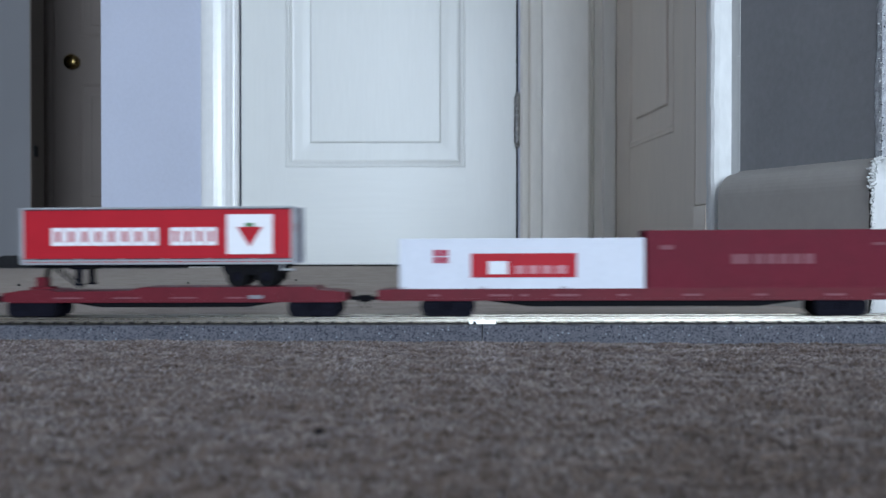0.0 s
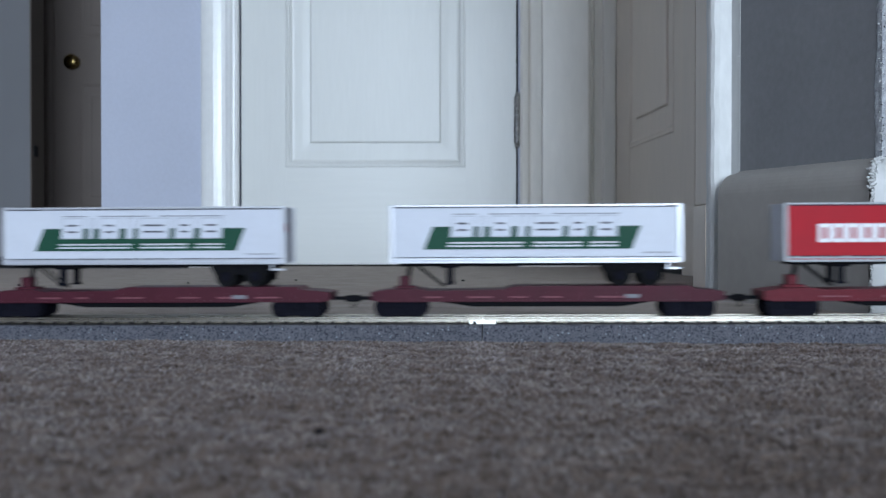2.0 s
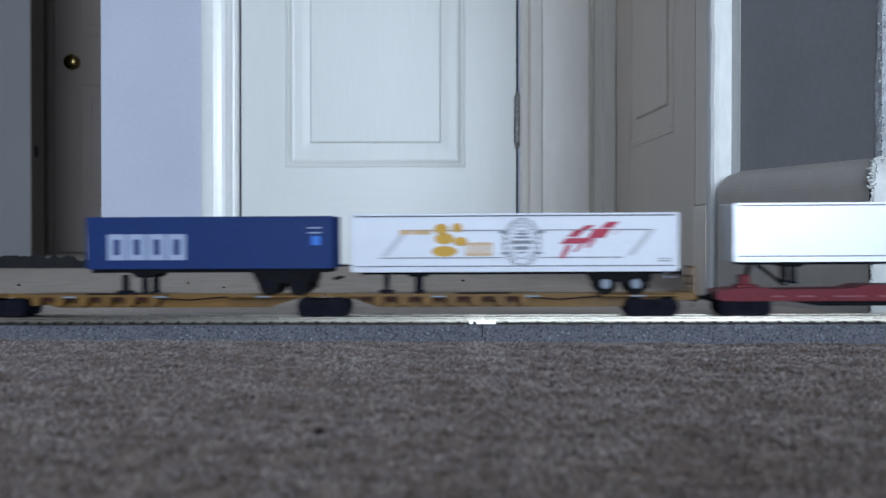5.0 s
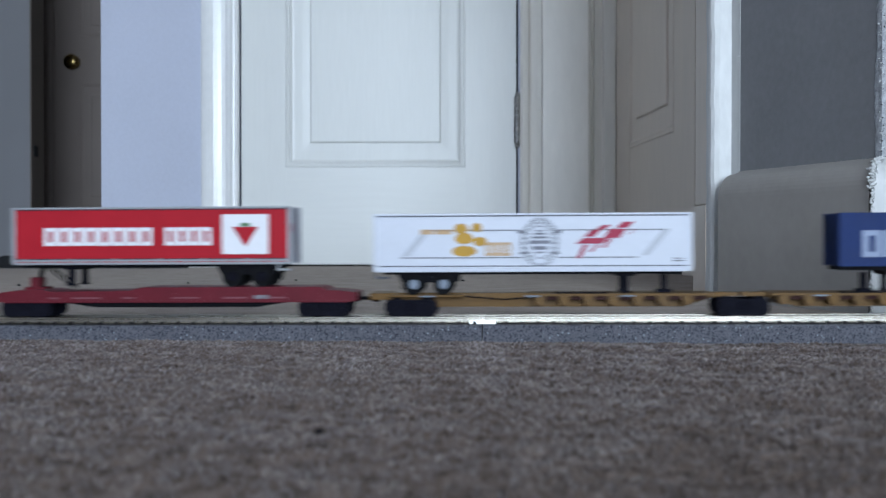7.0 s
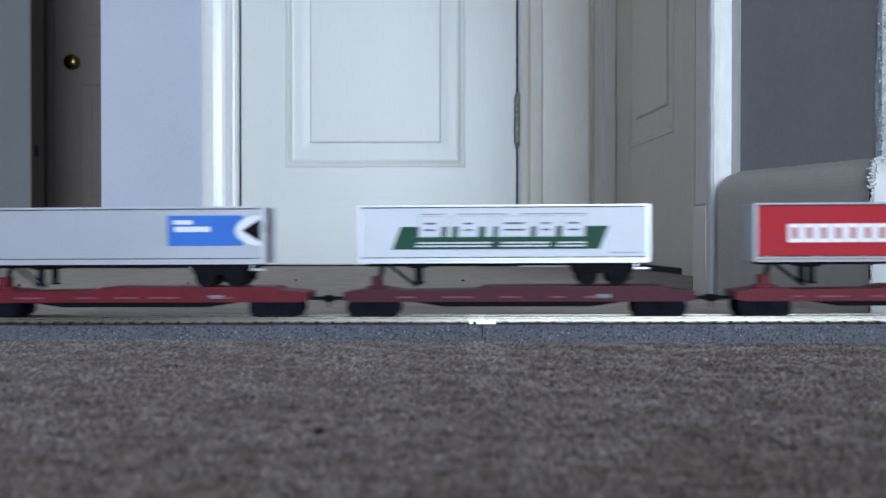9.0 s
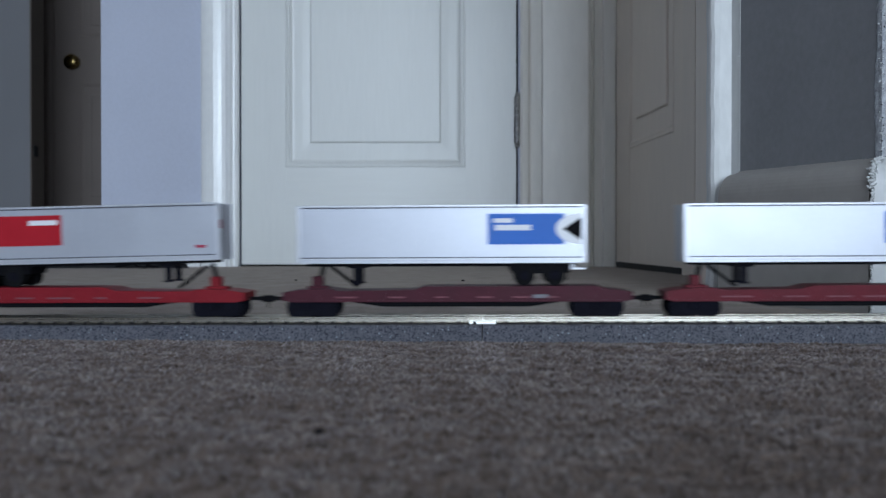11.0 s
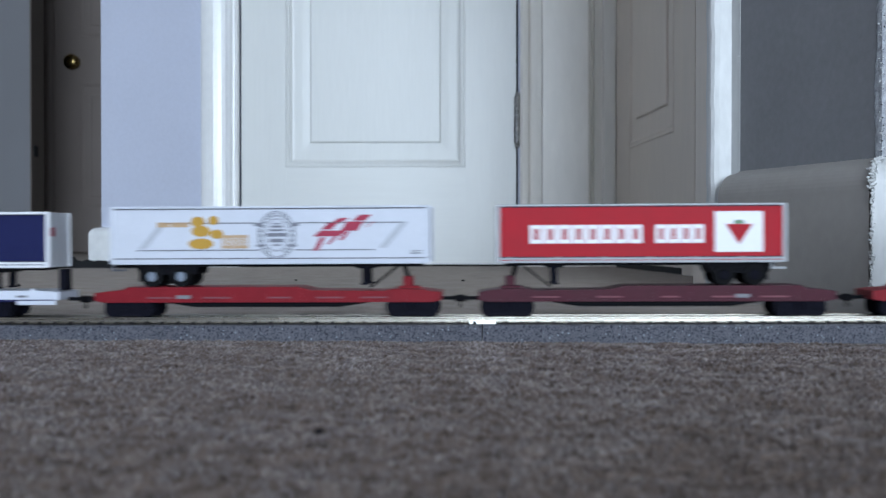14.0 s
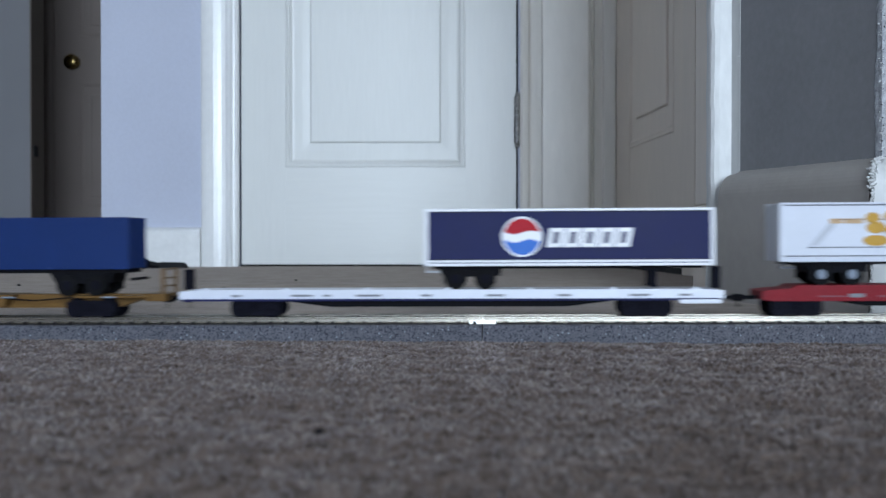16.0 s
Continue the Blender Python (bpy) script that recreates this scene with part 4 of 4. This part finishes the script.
def navy_trailer(s0, s1, deck):
    L = s1 - s0
    t = thing("semi_trailer", "navy blue trailer with white rails and a tricolour disc", "model trailer", "trailers on the train")
    zb, zt = 0.0132, 0.0445
    trailer_box(t, L, zb, zt, M_NAVY, M_PRINTWHITE, base=0.0030, head=0.0014)
    running_gear(t, L, zb, False)
    bumper(t, L, zb, False, M_SILVER)
    f = lambda u: -L / 2 + u * L
    cx, cz, r = f(0.337), zb + 0.0158, 0.0112
    shape(t, "disc", disc_pts(cx, cz, r, r, 32), M_PRINTWHITE, 0, "white disc")
    wave = [(cx - 0.0095, cz + 0.0024), (cx - 0.004, cz + 0.0012), (cx + 0.004, cz + 0.0034), (cx + 0.0092, cz + 0.0028)]
    shape(t, "disc_top", disc_pts(cx, cz, r * 0.90, r * 0.90, 16, 16, 166) + wave[:-1], M_RED, 1, "red upper segment")
    shape(t, "disc_bottom", disc_pts(cx, cz, r * 0.90, r * 0.90, 16, 190, 345) + [(p[0], p[1] - 0.0046) for p in wave[::-1]][1:-1], M_BLUEPRINT, 1, "blue lower segment")
    blocks(t, "lettering", SIDE, f(0.420), f(0.715), 5, zb + 0.0100, zb + 0.0205, M_PRINTWHITE, stroke=0.3, lean=0.18)
    return runs(t, (s0 + s1) / 2, deck)


def container(s0, s1, z0, height, body, trim, label, name="shipping_container", chassis=False):
    """A container with corner castings, rails and fine corrugation."""
    L = s1 - s0
    c = thing(name, label, "model container", "containers on the train")
    h, w = L / 2, 0.0142
    part("body", boxed(-h + 0.0004, h - 0.0004, -w, w, 0.0002, height - 0.0002), body, c)
    bm = bmesh.new()
    n = 46
    for j in range(n):
        x = -h + 0.003 + (L - 0.006) * j / n
        box(bm, x, x + (L - 0.006) / n * 0.5, -w - 0.00018, -w + 0.0001, 0.0016, height - 0.0014)
    part("corrugation", bm, body, c)
    for side in (-1, 1):
        for z in (0.0007, height - 0.0006):
            part("rail", boxed(-h, h, side * w - 0.0004, side * w + 0.0004, z - 0.0007, z + 0.0006), trim, c)
        for x in (-h + 0.0009, h - 0.0009):
            part("corner_post", boxed(x - 0.0009, x + 0.0009, side * w - 0.0005, side * w + 0.0005, 0, height, bevel=0.0002), trim, c)
    for x in (-h, h):
        bm = bmesh.new()
        for y in (-0.009, -0.004, 0.004, 0.009):
            rod(bm, (x, y, 0.001), (x, y, height - 0.001), 0.0004, 6)
        part("lock_rod", bm, trim, c)
    return runs(c, (s0 + s1) / 2, z0), L


def long_flat(s0, s1, b0, b1, colour, top, label):
    """A long container flatcar."""
    h = (s1 - s0) / 2
    m = (s0 + s1) / 2
    car = thing("flatcar", label, "model flatcar", "long flatcars")
    bm = prism(bmesh.new(), [(-h, 0.0090), (-h + 0.003, 0.0084), (h - 0.003, 0.0084), (h, 0.0090), (h, top - 0.0008), (h - 0.012, top), (-h + 0.012, top), (-h, top - 0.0008)],
               -0.0148, 0.0148, "y")
    part("deck", bm, colour, car)
    part("centre_sill", prism(bmesh.new(), [(-h + 0.055, 0.0085), (-h + 0.085, 0.0046), (h - 0.085, 0.0046), (h - 0.055, 0.0085)], -0.0125, 0.0125, "y"), M_BLACK, car, "black underframe sill")
    part("side_sill", boxed(-h + 0.002, h - 0.002, -0.0154, -0.0147, 0.0080, 0.0092), M_NAVY if colour == M_CARWHITE else colour, car)
    spans = [(-h + u * 2 * h, -h + u * 2 * h + w) for u, w in ((0.1, 0.005), (0.21, 0.012), (0.27, 0.004), (0.33, 0.014), (0.45, 0.006), (0.57, 0.010), (0.70, 0.007), (0.83, 0.011), (0.92, 0.006))]
    bars(car, "lettering", -0.0150, spans, 0.0104, 0.0116, M_GREYPRINT if colour == M_CARWHITE else M_LETTER)
    bm = bmesh.new()
    for u in (0.05, 0.2, 0.35, 0.5, 0.65, 0.8, 0.95):
        box(bm, -h + u * 2 * h - 0.0014, -h + u * 2 * h + 0.0014, -0.0146, -0.0125, top - 0.0002, top + 0.0012)
    part("pedestal", bm, colour, car)
    for x in (b0 - m, b1 - m):
        wheel_truck(car, x)
    coupler(car, -h, -1)
    coupler(car, h, 1)
    return runs(car, m), car


def spine_unit(s0, s1, trucks, end_left, end_right, flip=False, nose=0.04, label="ochre articulated spine car platform carrying a trailer"):
    """One platform of an articulated spine car: a narrow beam, a wheel platform at one end, side platforms with outriggers at the other."""
    h, m = (s1 - s0) / 2, (s0 + s1) / 2
    k = -1 if flip else 1
    car = thing("spine_car", label, "model spine car", "spine car platforms")

    def span(a, b, *rest, bevel=0.0):
        a, b = sorted((k * (-h + a), k * (-h + b)))
        return boxed(a, b, *rest, bevel=bevel)

    part("spine", prism(bmesh.new(), [(-h, 0.0098), (-h + 0.014, 0.0092), (-h + 0.030, 0.0040), (h - 0.030, 0.0040), (h - 0.014, 0.0092), (h, 0.0098), (h, 0.0118), (-h, 0.0118)],
                        -0.0052, 0.0052, "y"), M_YELLOW, car)
    part("wheel_platform", span(0.008, 0.052, -0.0150, 0.0150, 0.0100, 0.0112, bevel=0.0003), M_YELLOW, car)
    bm = bmesh.new()
    rod(bm, (k * (-h + 0.052), -0.0142, 0.0104), (k * (-h + 0.075), -0.0142, 0.0086), 0.0004)
    rod(bm, (k * (-h + 0.075), -0.0142, 0.0086), (k * (-h + 0.092), -0.0142, 0.0100), 0.0004)
    part("pipe", bm, M_BLACK, car, "black brake pipe")
    end = 2 * h - 0.014
    part("side_platform", span(0.088, end, -0.0148, 0.0148, 0.0104, 0.0118), M_YELLOW, car)
    x = 0.094
    while x < end - 0.004:
        c = k * (-h + x)
        part("outrigger", prism(bmesh.new(), [(c - 0.0032, 0.0103), (c + 0.0032, 0.0103), (c + 0.0018, 0.0056), (c - 0.0018, 0.0056)], -0.0140, 0.0140, "y"), M_YELLOW, car)
        # dark box added between outriggers to darken the recess like shade
        if x + 0.012 < end:
            part("recess_shade", span(x + 0.0034, x + 0.0101, -0.0128, 0.0128, 0.0082, 0.0103), M_RECESS_SHADE, car, "added dark box painting the shade between outriggers")
        x += 0.0135
    for x in (0.090, 0.032, 0.142):
        part("step_plate", span(x - 0.004, x + 0.004, -0.0154, -0.0140, 0.0100, 0.0109, bevel=0.0002), M_HUB, car, "white step plate")
    part("walkway", span(0.102, 0.132, -0.0152, -0.0120, 0.0118, 0.0126), M_BLACK, car, "black walkway strip")
    hx = k * (h - nose)
    bm = bmesh.new()
    box(bm, hx - 0.004, hx + 0.004, -0.004, 0.004, 0.0116, 0.0135)
    box(bm, hx - 0.0014, hx + 0.0014, -0.0025, 0.0025, 0.0130, 0.0225)
    part("hitch", bm, M_TRUCK, car, "dark hitch stand")
    for x in trucks:
        wheel_truck(car, x - m, 0.0085)
    if end_right:
        bm = boxed(h - 0.012, h, -0.0135, 0.0135, 0.0080, 0.0122, bevel=0.0004)
        box(bm, h - 0.0022, h - 0.0006, -0.0135, -0.0120, 0.0115, 0.0265)
        box(bm, h - 0.0022, h - 0.0006, 0.0120, 0.0135, 0.0115, 0.0265)
        for z in (0.016, 0.0205, 0.0255):
            box(bm, h - 0.0020, h - 0.0008, -0.0120, 0.0120, z, z + 0.0008)
        part("end_platform", bm, M_YELLOW, car)
        coupler(car, h, 1)
    if end_left:
        part("end_platform", boxed(-h, -h + 0.012, -0.0135, 0.0135, 0.0085, 0.0122, bevel=0.0004), M_YELLOW, car)
        coupler(car, -h, -1)
    return runs(car, m)


# the train, from its head to its tail
_, car0 = long_flat(-0.0357, 0.2590, 0.0030, 0.2183, M_CARRED, 0.0146, "long red flatcar carrying two containers")
white_box, L = container(-0.0234, 0.1115, 0.0146, 0.0278, M_BODYWHITE, M_BODYWHITE, "white shipping container with a red name panel, on a red flatcar")
f = lambda u: -L / 2 + u * L
SIDE = -0.0146
shape(white_box, "name_panel", [(f(0.295), 0.0062), (f(0.725), 0.0062), (f(0.725), 0.0195), (f(0.295), 0.0195)], M_RED, 0, "red name panel")
bars(white_box, "lettering", SIDE - 0.0003, [(f(0.365), f(0.445))], 0.0080, 0.0152, M_PALEGREY)
bars(white_box, "lettering", SIDE - 0.0003, [(f(0.475), f(0.515)), (f(0.53), f(0.57)), (f(0.585), f(0.625)), (f(0.64), f(0.685))], 0.0082, 0.0128, M_FADEPINK)
for u, z in ((0.140, 0.0182), (0.140, 0.0142), (0.172, 0.0182), (0.172, 0.0142)):
    bars(white_box, "emblem_bar", SIDE, [(f(u), f(u + 0.029))], z, z + 0.0034, M_PINKRED)
maroon_box, L = container(0.1125, 0.2478, 0.0146, 0.0318, M_MAROONBOX, M_MAROONBOX, "maroon high-cube shipping container, on a red flatcar")
f = lambda u: -L / 2 + u * L
bars(maroon_box, "lettering", SIDE - 0.0002, [(f(0.34), f(0.415)), (f(0.43), f(0.47)), (f(0.48), f(0.52)), (f(0.53), f(0.57)), (f(0.58), f(0.62)), (f(0.63), f(0.67))], 0.0132, 0.0186, M_LETTER)
bars(maroon_box, "lettering", SIDE - 0.0002, [(f(0.055), f(0.11))], 0.0212, 0.0236, M_LETTER)
bars(maroon_box, "lettering", SIDE - 0.0002, [(f(0.90), f(0.96))], 0.0232, 0.0246, M_LETTER)
SIDE = -0.0151

flatcar(-0.2485, -0.0530, M_CARRED, "red trailer flatcar with a black underframe")
red_trailer(-0.2368, -0.0825)
flatcar(-0.4640, -0.2695, M_CARMAROON, "maroon trailer flatcar with a black underframe")
green_band_trailer(-0.4522, -0.2936)
flatcar(-0.6820, -0.4870, M_CARMAROON, "maroon trailer flatcar with a black underframe")
green_band_trailer(-0.6714, -0.5128)
flatcar(-0.8975, -0.7030, M_CARRED, "red trailer flatcar with a black underframe")
chevron_trailer(-0.8870, -0.7280, M_BLUEPRINT)
spine_unit(-1.1140, -0.9080, (-0.9320, -1.1150), False, True, True, 0.034)
dairy_trailer(-1.0970, -0.9190, SPINE_DECK, "a spine car", wheels_right=True)
spine_unit(-1.2985, -1.1160, (-1.2990,), False, False, True, 0.068)
spine_unit(-1.5045, -1.3005, (-1.4820,), True, False)
dairy_trailer(-1.5012, -1.3282, SPINE_DECK, "a spine car")


def blue_container_trailer(s0, s1, wheels_right):
    """A container on a bare chassis with wheels."""
    c, L = container(s0, s1, SPINE_DECK, 0.0442, M_BLUEBOX, M_BLUEBOX, "royal blue container on a black wheeled chassis, on a spine car", "container_trailer")
    for o in list(c.children):
        o.data.transform(Matrix.Translation((0, 0, 0.0150)) @ Matrix.Diagonal((1, 1, (0.0442 - 0.0150) / 0.0442, 1)))
    part("chassis", boxed(-L / 2 + 0.002, L / 2 - 0.002, -0.0120, 0.0120, 0.0128, 0.0150), M_BLACK, c, "black chassis beam")
    running_gear(c, L, 0.0130, wheels_right, at=0.20, gear=0.23)
    part("bumper", boxed(*sorted((L / 2 * (1 if wheels_right else -1), (L / 2 + 0.002) * (1 if wheels_right else -1))), -0.0135, 0.0135, 0.0085, 0.0100), M_BLACK, c)
    return c, L


cast, L = blue_container_trailer(-1.2480, -1.1085, True)
f = lambda u: -L / 2 + u * L
blocks(cast, "lettering", -0.0146, f(0.085), f(0.41), 4, 0.0200, 0.0345, M_STEELBLUE, stroke=0.3)
bars(cast, "lettering", -0.0146, [(f(0.90), f(0.955))], 0.0372, 0.0380, M_STEELBLUE)
bars(cast, "lettering", -0.0146, [(f(0.90), f(0.955))], 0.0345, 0.0352, M_STEELBLUE)
bars(cast, "lettering", -0.0146, [(f(0.915), f(0.95))], 0.0280, 0.0330, M_BLUEPRINT)
flatcar(-1.7165, -1.5120, M_CARRED, "red trailer flatcar with a black underframe")
red_trailer(-1.7060, -1.5492)
flatcar(-1.9325, -1.7380, M_CARMAROON, "maroon trailer flatcar with a black underframe")
green_band_trailer(-1.9228, -1.7640)
flatcar(-2.1485, -1.9525, M_CARRED, "red trailer flatcar with a black underframe")
chevron_trailer(-2.1375, -1.9770, M_BLUEPRINT)
flatcar(-2.3605, -2.1665, M_CARMAROON, "maroon trailer flatcar with a black underframe")
chevron_trailer(-2.3510, -2.1930, M_BLUEPRINT)
flatcar(-2.5768, -2.3820, M_CARBRIGHT, "bright red trailer flatcar with a black underframe", hitch_right=True)
chevron_trailer(-2.5452, -2.3962, M_RED, flipped=True, pitch=-1.08, deck=FLAT_DECK + 0.0010, what="dark red")
flatcar(-2.7910, -2.5960, M_CARMAROON, "maroon trailer flatcar with a black underframe")
red_trailer(-2.7798, -2.6238)
flatcar(-3.0065, -2.8115, M_CARBRIGHT, "bright red trailer flatcar with a black underframe", hitch_right=True)
dairy_trailer(-2.9962, -2.8185, FLAT_DECK, "a flatcar")
_, car12 = long_flat(-3.3290, -3.0270, -3.2863, -3.0689, M_CARWHITE, 0.0142, "long white flatcar carrying a navy trailer")
for x in (-0.1490, 0.1490):
    bm = boxed(x - 0.0022, x + 0.0022, -0.004, 0.004, 0.0140, 0.0255 if x < 0 else 0.0262, bevel=0.0004)
    part("end_stand", bm, M_TRUCK, car12, "dark folded hitch stand")
part("end_frame", boxed(0.127, 0.1495, -0.0156, -0.0148, 0.0062, 0.0086, bevel=0.0003), M_CARWHITE, car12)
navy_trailer(-3.1900, -3.0330, 0.0142)
spine_unit(-3.5400, -3.3370, (-3.3802, -3.5300), True, True, True, 0.06, "ochre spine car platform carrying a blue container")
blue_container_trailer(-3.4980, -3.3570, True)

# ---- black cloth, straps and a cable lying by the skirting ----
random.seed(11)
bm = bmesh.new()
N = 120
top, bot, back = [], [], []
for j in range(N + 1):
    u = j / N
    x = -0.99 + u * 0.455
    hgt = 0.010 + 0.017 * (0.5 + 0.5 * noise.noise((x * 22, 3.1, 0))) * (1.0 - 0.55 * u) + 0.005 * noise.noise((x * 75, 0, 0))
    if u > 0.72:
        hgt *= 0.75
    if u < 0.5:
        hgt = hgt * 1.2 + 0.004
    yy = 2.285 + 0.012 * noise.noise((x * 9, 7, 0))
    bot.append(bm.verts.new((x, yy - 0.02, -0.0058)))
    top.append(bm.verts.new((x, yy - 0.006 + 0.004 * noise.noise((x * 50, 1, 2)), max(0.0100 + 0.0016 * noise.noise((x * 130, 5, 1)), hgt) - 0.0042)))
    back.append(bm.verts.new((x, yy + 0.03, -0.0058)))
for j in range(N):
    bm.faces.new((bot[j], bot[j + 1], top[j + 1], top[j]))
    bm.faces.new((top[j], top[j + 1], back[j + 1], back[j]))
    bm.faces.new((back[j], back[j + 1], bot[j + 1], bot[j]))
bm.faces.new((bot[0], top[0], back[0]))
bm.faces.new((bot[-1], top[-1], back[-1]))
tagged(part("black_cloth", bm, M_BLACKCLOTH), "crumpled black cloth strap lying on the carpet", "cloth strap")


def tube(name, pts, r, material, label, category):
    cu = bpy.data.curves.new(name, 'CURVE')
    cu.dimensions = '3D'
    cu.bevel_depth = r
    cu.bevel_resolution = 2
    sp = cu.splines.new('BEZIER')
    sp.bezier_points.add(len(pts) - 1)
    for b, p in zip(sp.bezier_points, pts):
        b.co = p
        b.handle_left_type = b.handle_right_type = 'AUTO'
    cu.materials.append(material)
    return tagged(new(name, cu), label, category)


tube("cable", [(-0.668, 2.236, -0.001), (-0.640, 2.238, 0.004), (-0.624, 2.24, 0.0130), (-0.611, 2.242, 0.0138), (-0.603, 2.245, 0.007), (-0.607, 2.248, -0.001),
               (-0.620, 2.246, -0.002), (-0.629, 2.243, 0.004), (-0.622, 2.241, 0.0105), (-0.611, 2.239, 0.0100), (-0.600, 2.236, 0.001), (-0.580, 2.236, -0.002)],
     0.0026, M_BLACK, "looped black cable lying on the carpet", "cable")
bm = bmesh.new()
bmesh.ops.create_icosphere(bm, subdivisions=2, radius=0.0011, matrix=Matrix.Translation((-0.0355, 0.313, 0.0012)) @ Matrix.Diagonal((1.2, 1, 0.8, 1)))
tagged(part("crumb", bm, M_BLACK, smooth=True), "tiny black crumb on the carpet", "crumb")


for x, y, q in ((-0.53, 1.37, 0.0016), (-0.335, 1.44, 0.0013), (-0.208, 1.55, 0.0014), (0.028, 1.53, 0.0018), (0.31, 0.96, 0.0012), (-0.26, 1.30, 0.0011)):
    bm = bmesh.new()
    bmesh.ops.create_icosphere(bm, subdivisions=2, radius=q, matrix=Matrix.Translation((x, y, -0.0006 - 0.0031 * (y - 0.9))) @ Matrix.Diagonal((1.5, 1, 0.8, 1)))
    tagged(part("crumb", bm, M_BLACK, smooth=True), "tiny black crumb on the carpet", "crumb", "crumbs")


# ---- carpet pile ----
def pile(name, seed, y0, y1, step, radius, height, margin):
    """Short yarn ends standing on the backing, denser near the track, in the wedge that the place shows."""
    rng = np.random.default_rng(seed)
    pts = []
    y = y0
    while y < y1:
        half = 0.42 * y + margin
        n = int(2 * half / step)
        xs = np.linspace(-half, half, n) + rng.uniform(-0.5, 0.5, n) * step
        ys = y + rng.uniform(-0.5, 0.5, n) * step
        pts.append(np.stack([xs, ys], 1))
        y += step
    p = np.concatenate(pts)
    # leave the track's bed free
    across = (p[:, 0] * 0.0494 + (p[:, 1] - 0.6213)) * 0.99878
    p = p[np.abs(across) > 0.0235]
    n = len(p)
    lean = rng.normal(0, 0.45, (n, 2)) * radius
    r = radius * rng.uniform(0.7, 1.3, n)
    swell = np.array([noise.noise((a * 48, b * 48, 0.3)) + 0.6 * noise.noise((a * 120, b * 120, 5.0)) for a, b in p])
    h = height * (rng.uniform(0.86, 1.02, n) + 0.27 * swell)
    ang = rng.uniform(0, 6.283, n)
    lean += np.stack([swell, np.roll(swell, 7)], 1) * radius * 0.6
    base = np.zeros((n, 9, 3))
    for k in range(4):
        a = ang + k * math.pi / 2
        base[:, k, 0], base[:, k, 1], base[:, k, 2] = p[:, 0] + np.cos(a) * r * 0.7, p[:, 1] + np.sin(a) * r * 0.7, -0.003
        base[:, 4 + k, 0] = p[:, 0] + lean[:, 0] * 0.7 + np.cos(a + 0.5) * r
        base[:, 4 + k, 1] = p[:, 1] + lean[:, 1] * 0.7 + np.sin(a + 0.5) * r
        base[:, 4 + k, 2] = -0.003 + h * 0.72
    base[:, 8, 0], base[:, 8, 1], base[:, 8, 2] = p[:, 0] + lean[:, 0], p[:, 1] + lean[:, 1], -0.003 + h
    faces = []
    tri = np.array([[k, (k + 1) % 4, 4 + (k + 1) % 4, 4 + k] for k in range(4)])
    cap = np.array([[4 + k, 4 + (k + 1) % 4, 8] for k in range(4)])
    off = (np.arange(n) * 9)[:, None, None]
    faces = (tri[None] + off).reshape(-1, 4).tolist() + (cap[None] + off).reshape(-1, 3).tolist()
    me = bpy.data.meshes.new(name)
    me.from_pydata(base.reshape(-1, 3).tolist(), [], faces)
    me.materials.append(M_TUFT)
    me.shade_smooth()
    return tagged(new(name, me), "short brown and beige carpet yarn ends", "carpet pile", kind="stuff")


pile("carpet_pile", 1, 0.14, 0.675, 0.0020, 0.0017, 0.0037, 0.04)


# ---- what moves: the whole train runs along the track ----
SPEED = [(0.0, 0.2098), (1.0, 0.2136), (2.0, 0.2124), (3.0, 0.2134), (4.2, 0.2008), (5.2, 0.2047), (6.3, 0.2114), (7.0, 0.2082), (8.0, 0.2078),
         (9.2, 0.2009), (10.2, 0.1966), (11.3, 0.1890), (12.0, 0.1789), (13.0, 0.1751), (14.0, 0.1784), (15.0, 0.1810), (16.0, 0.2006)]


def travelled(t):
    d = 0.0
    for (t0, v0), (t1, v1) in zip(SPEED, SPEED[1:]):
        if t <= t0:
            break
        e = min(t, t1)
        ve = v0 + (v1 - v0) * (e - t0) / (t1 - t0)
        d += (v0 + ve) / 2 * (e - t0)
    return d


def motions():
    times = [0.4 * k for k in range(41)]
    for ob, s, z, lat, pitch in moving:
        walk(ob, [(t, TRACK @ pose(s + travelled(t), lat, z, 0, pitch, 0)) for t in times])


motions()
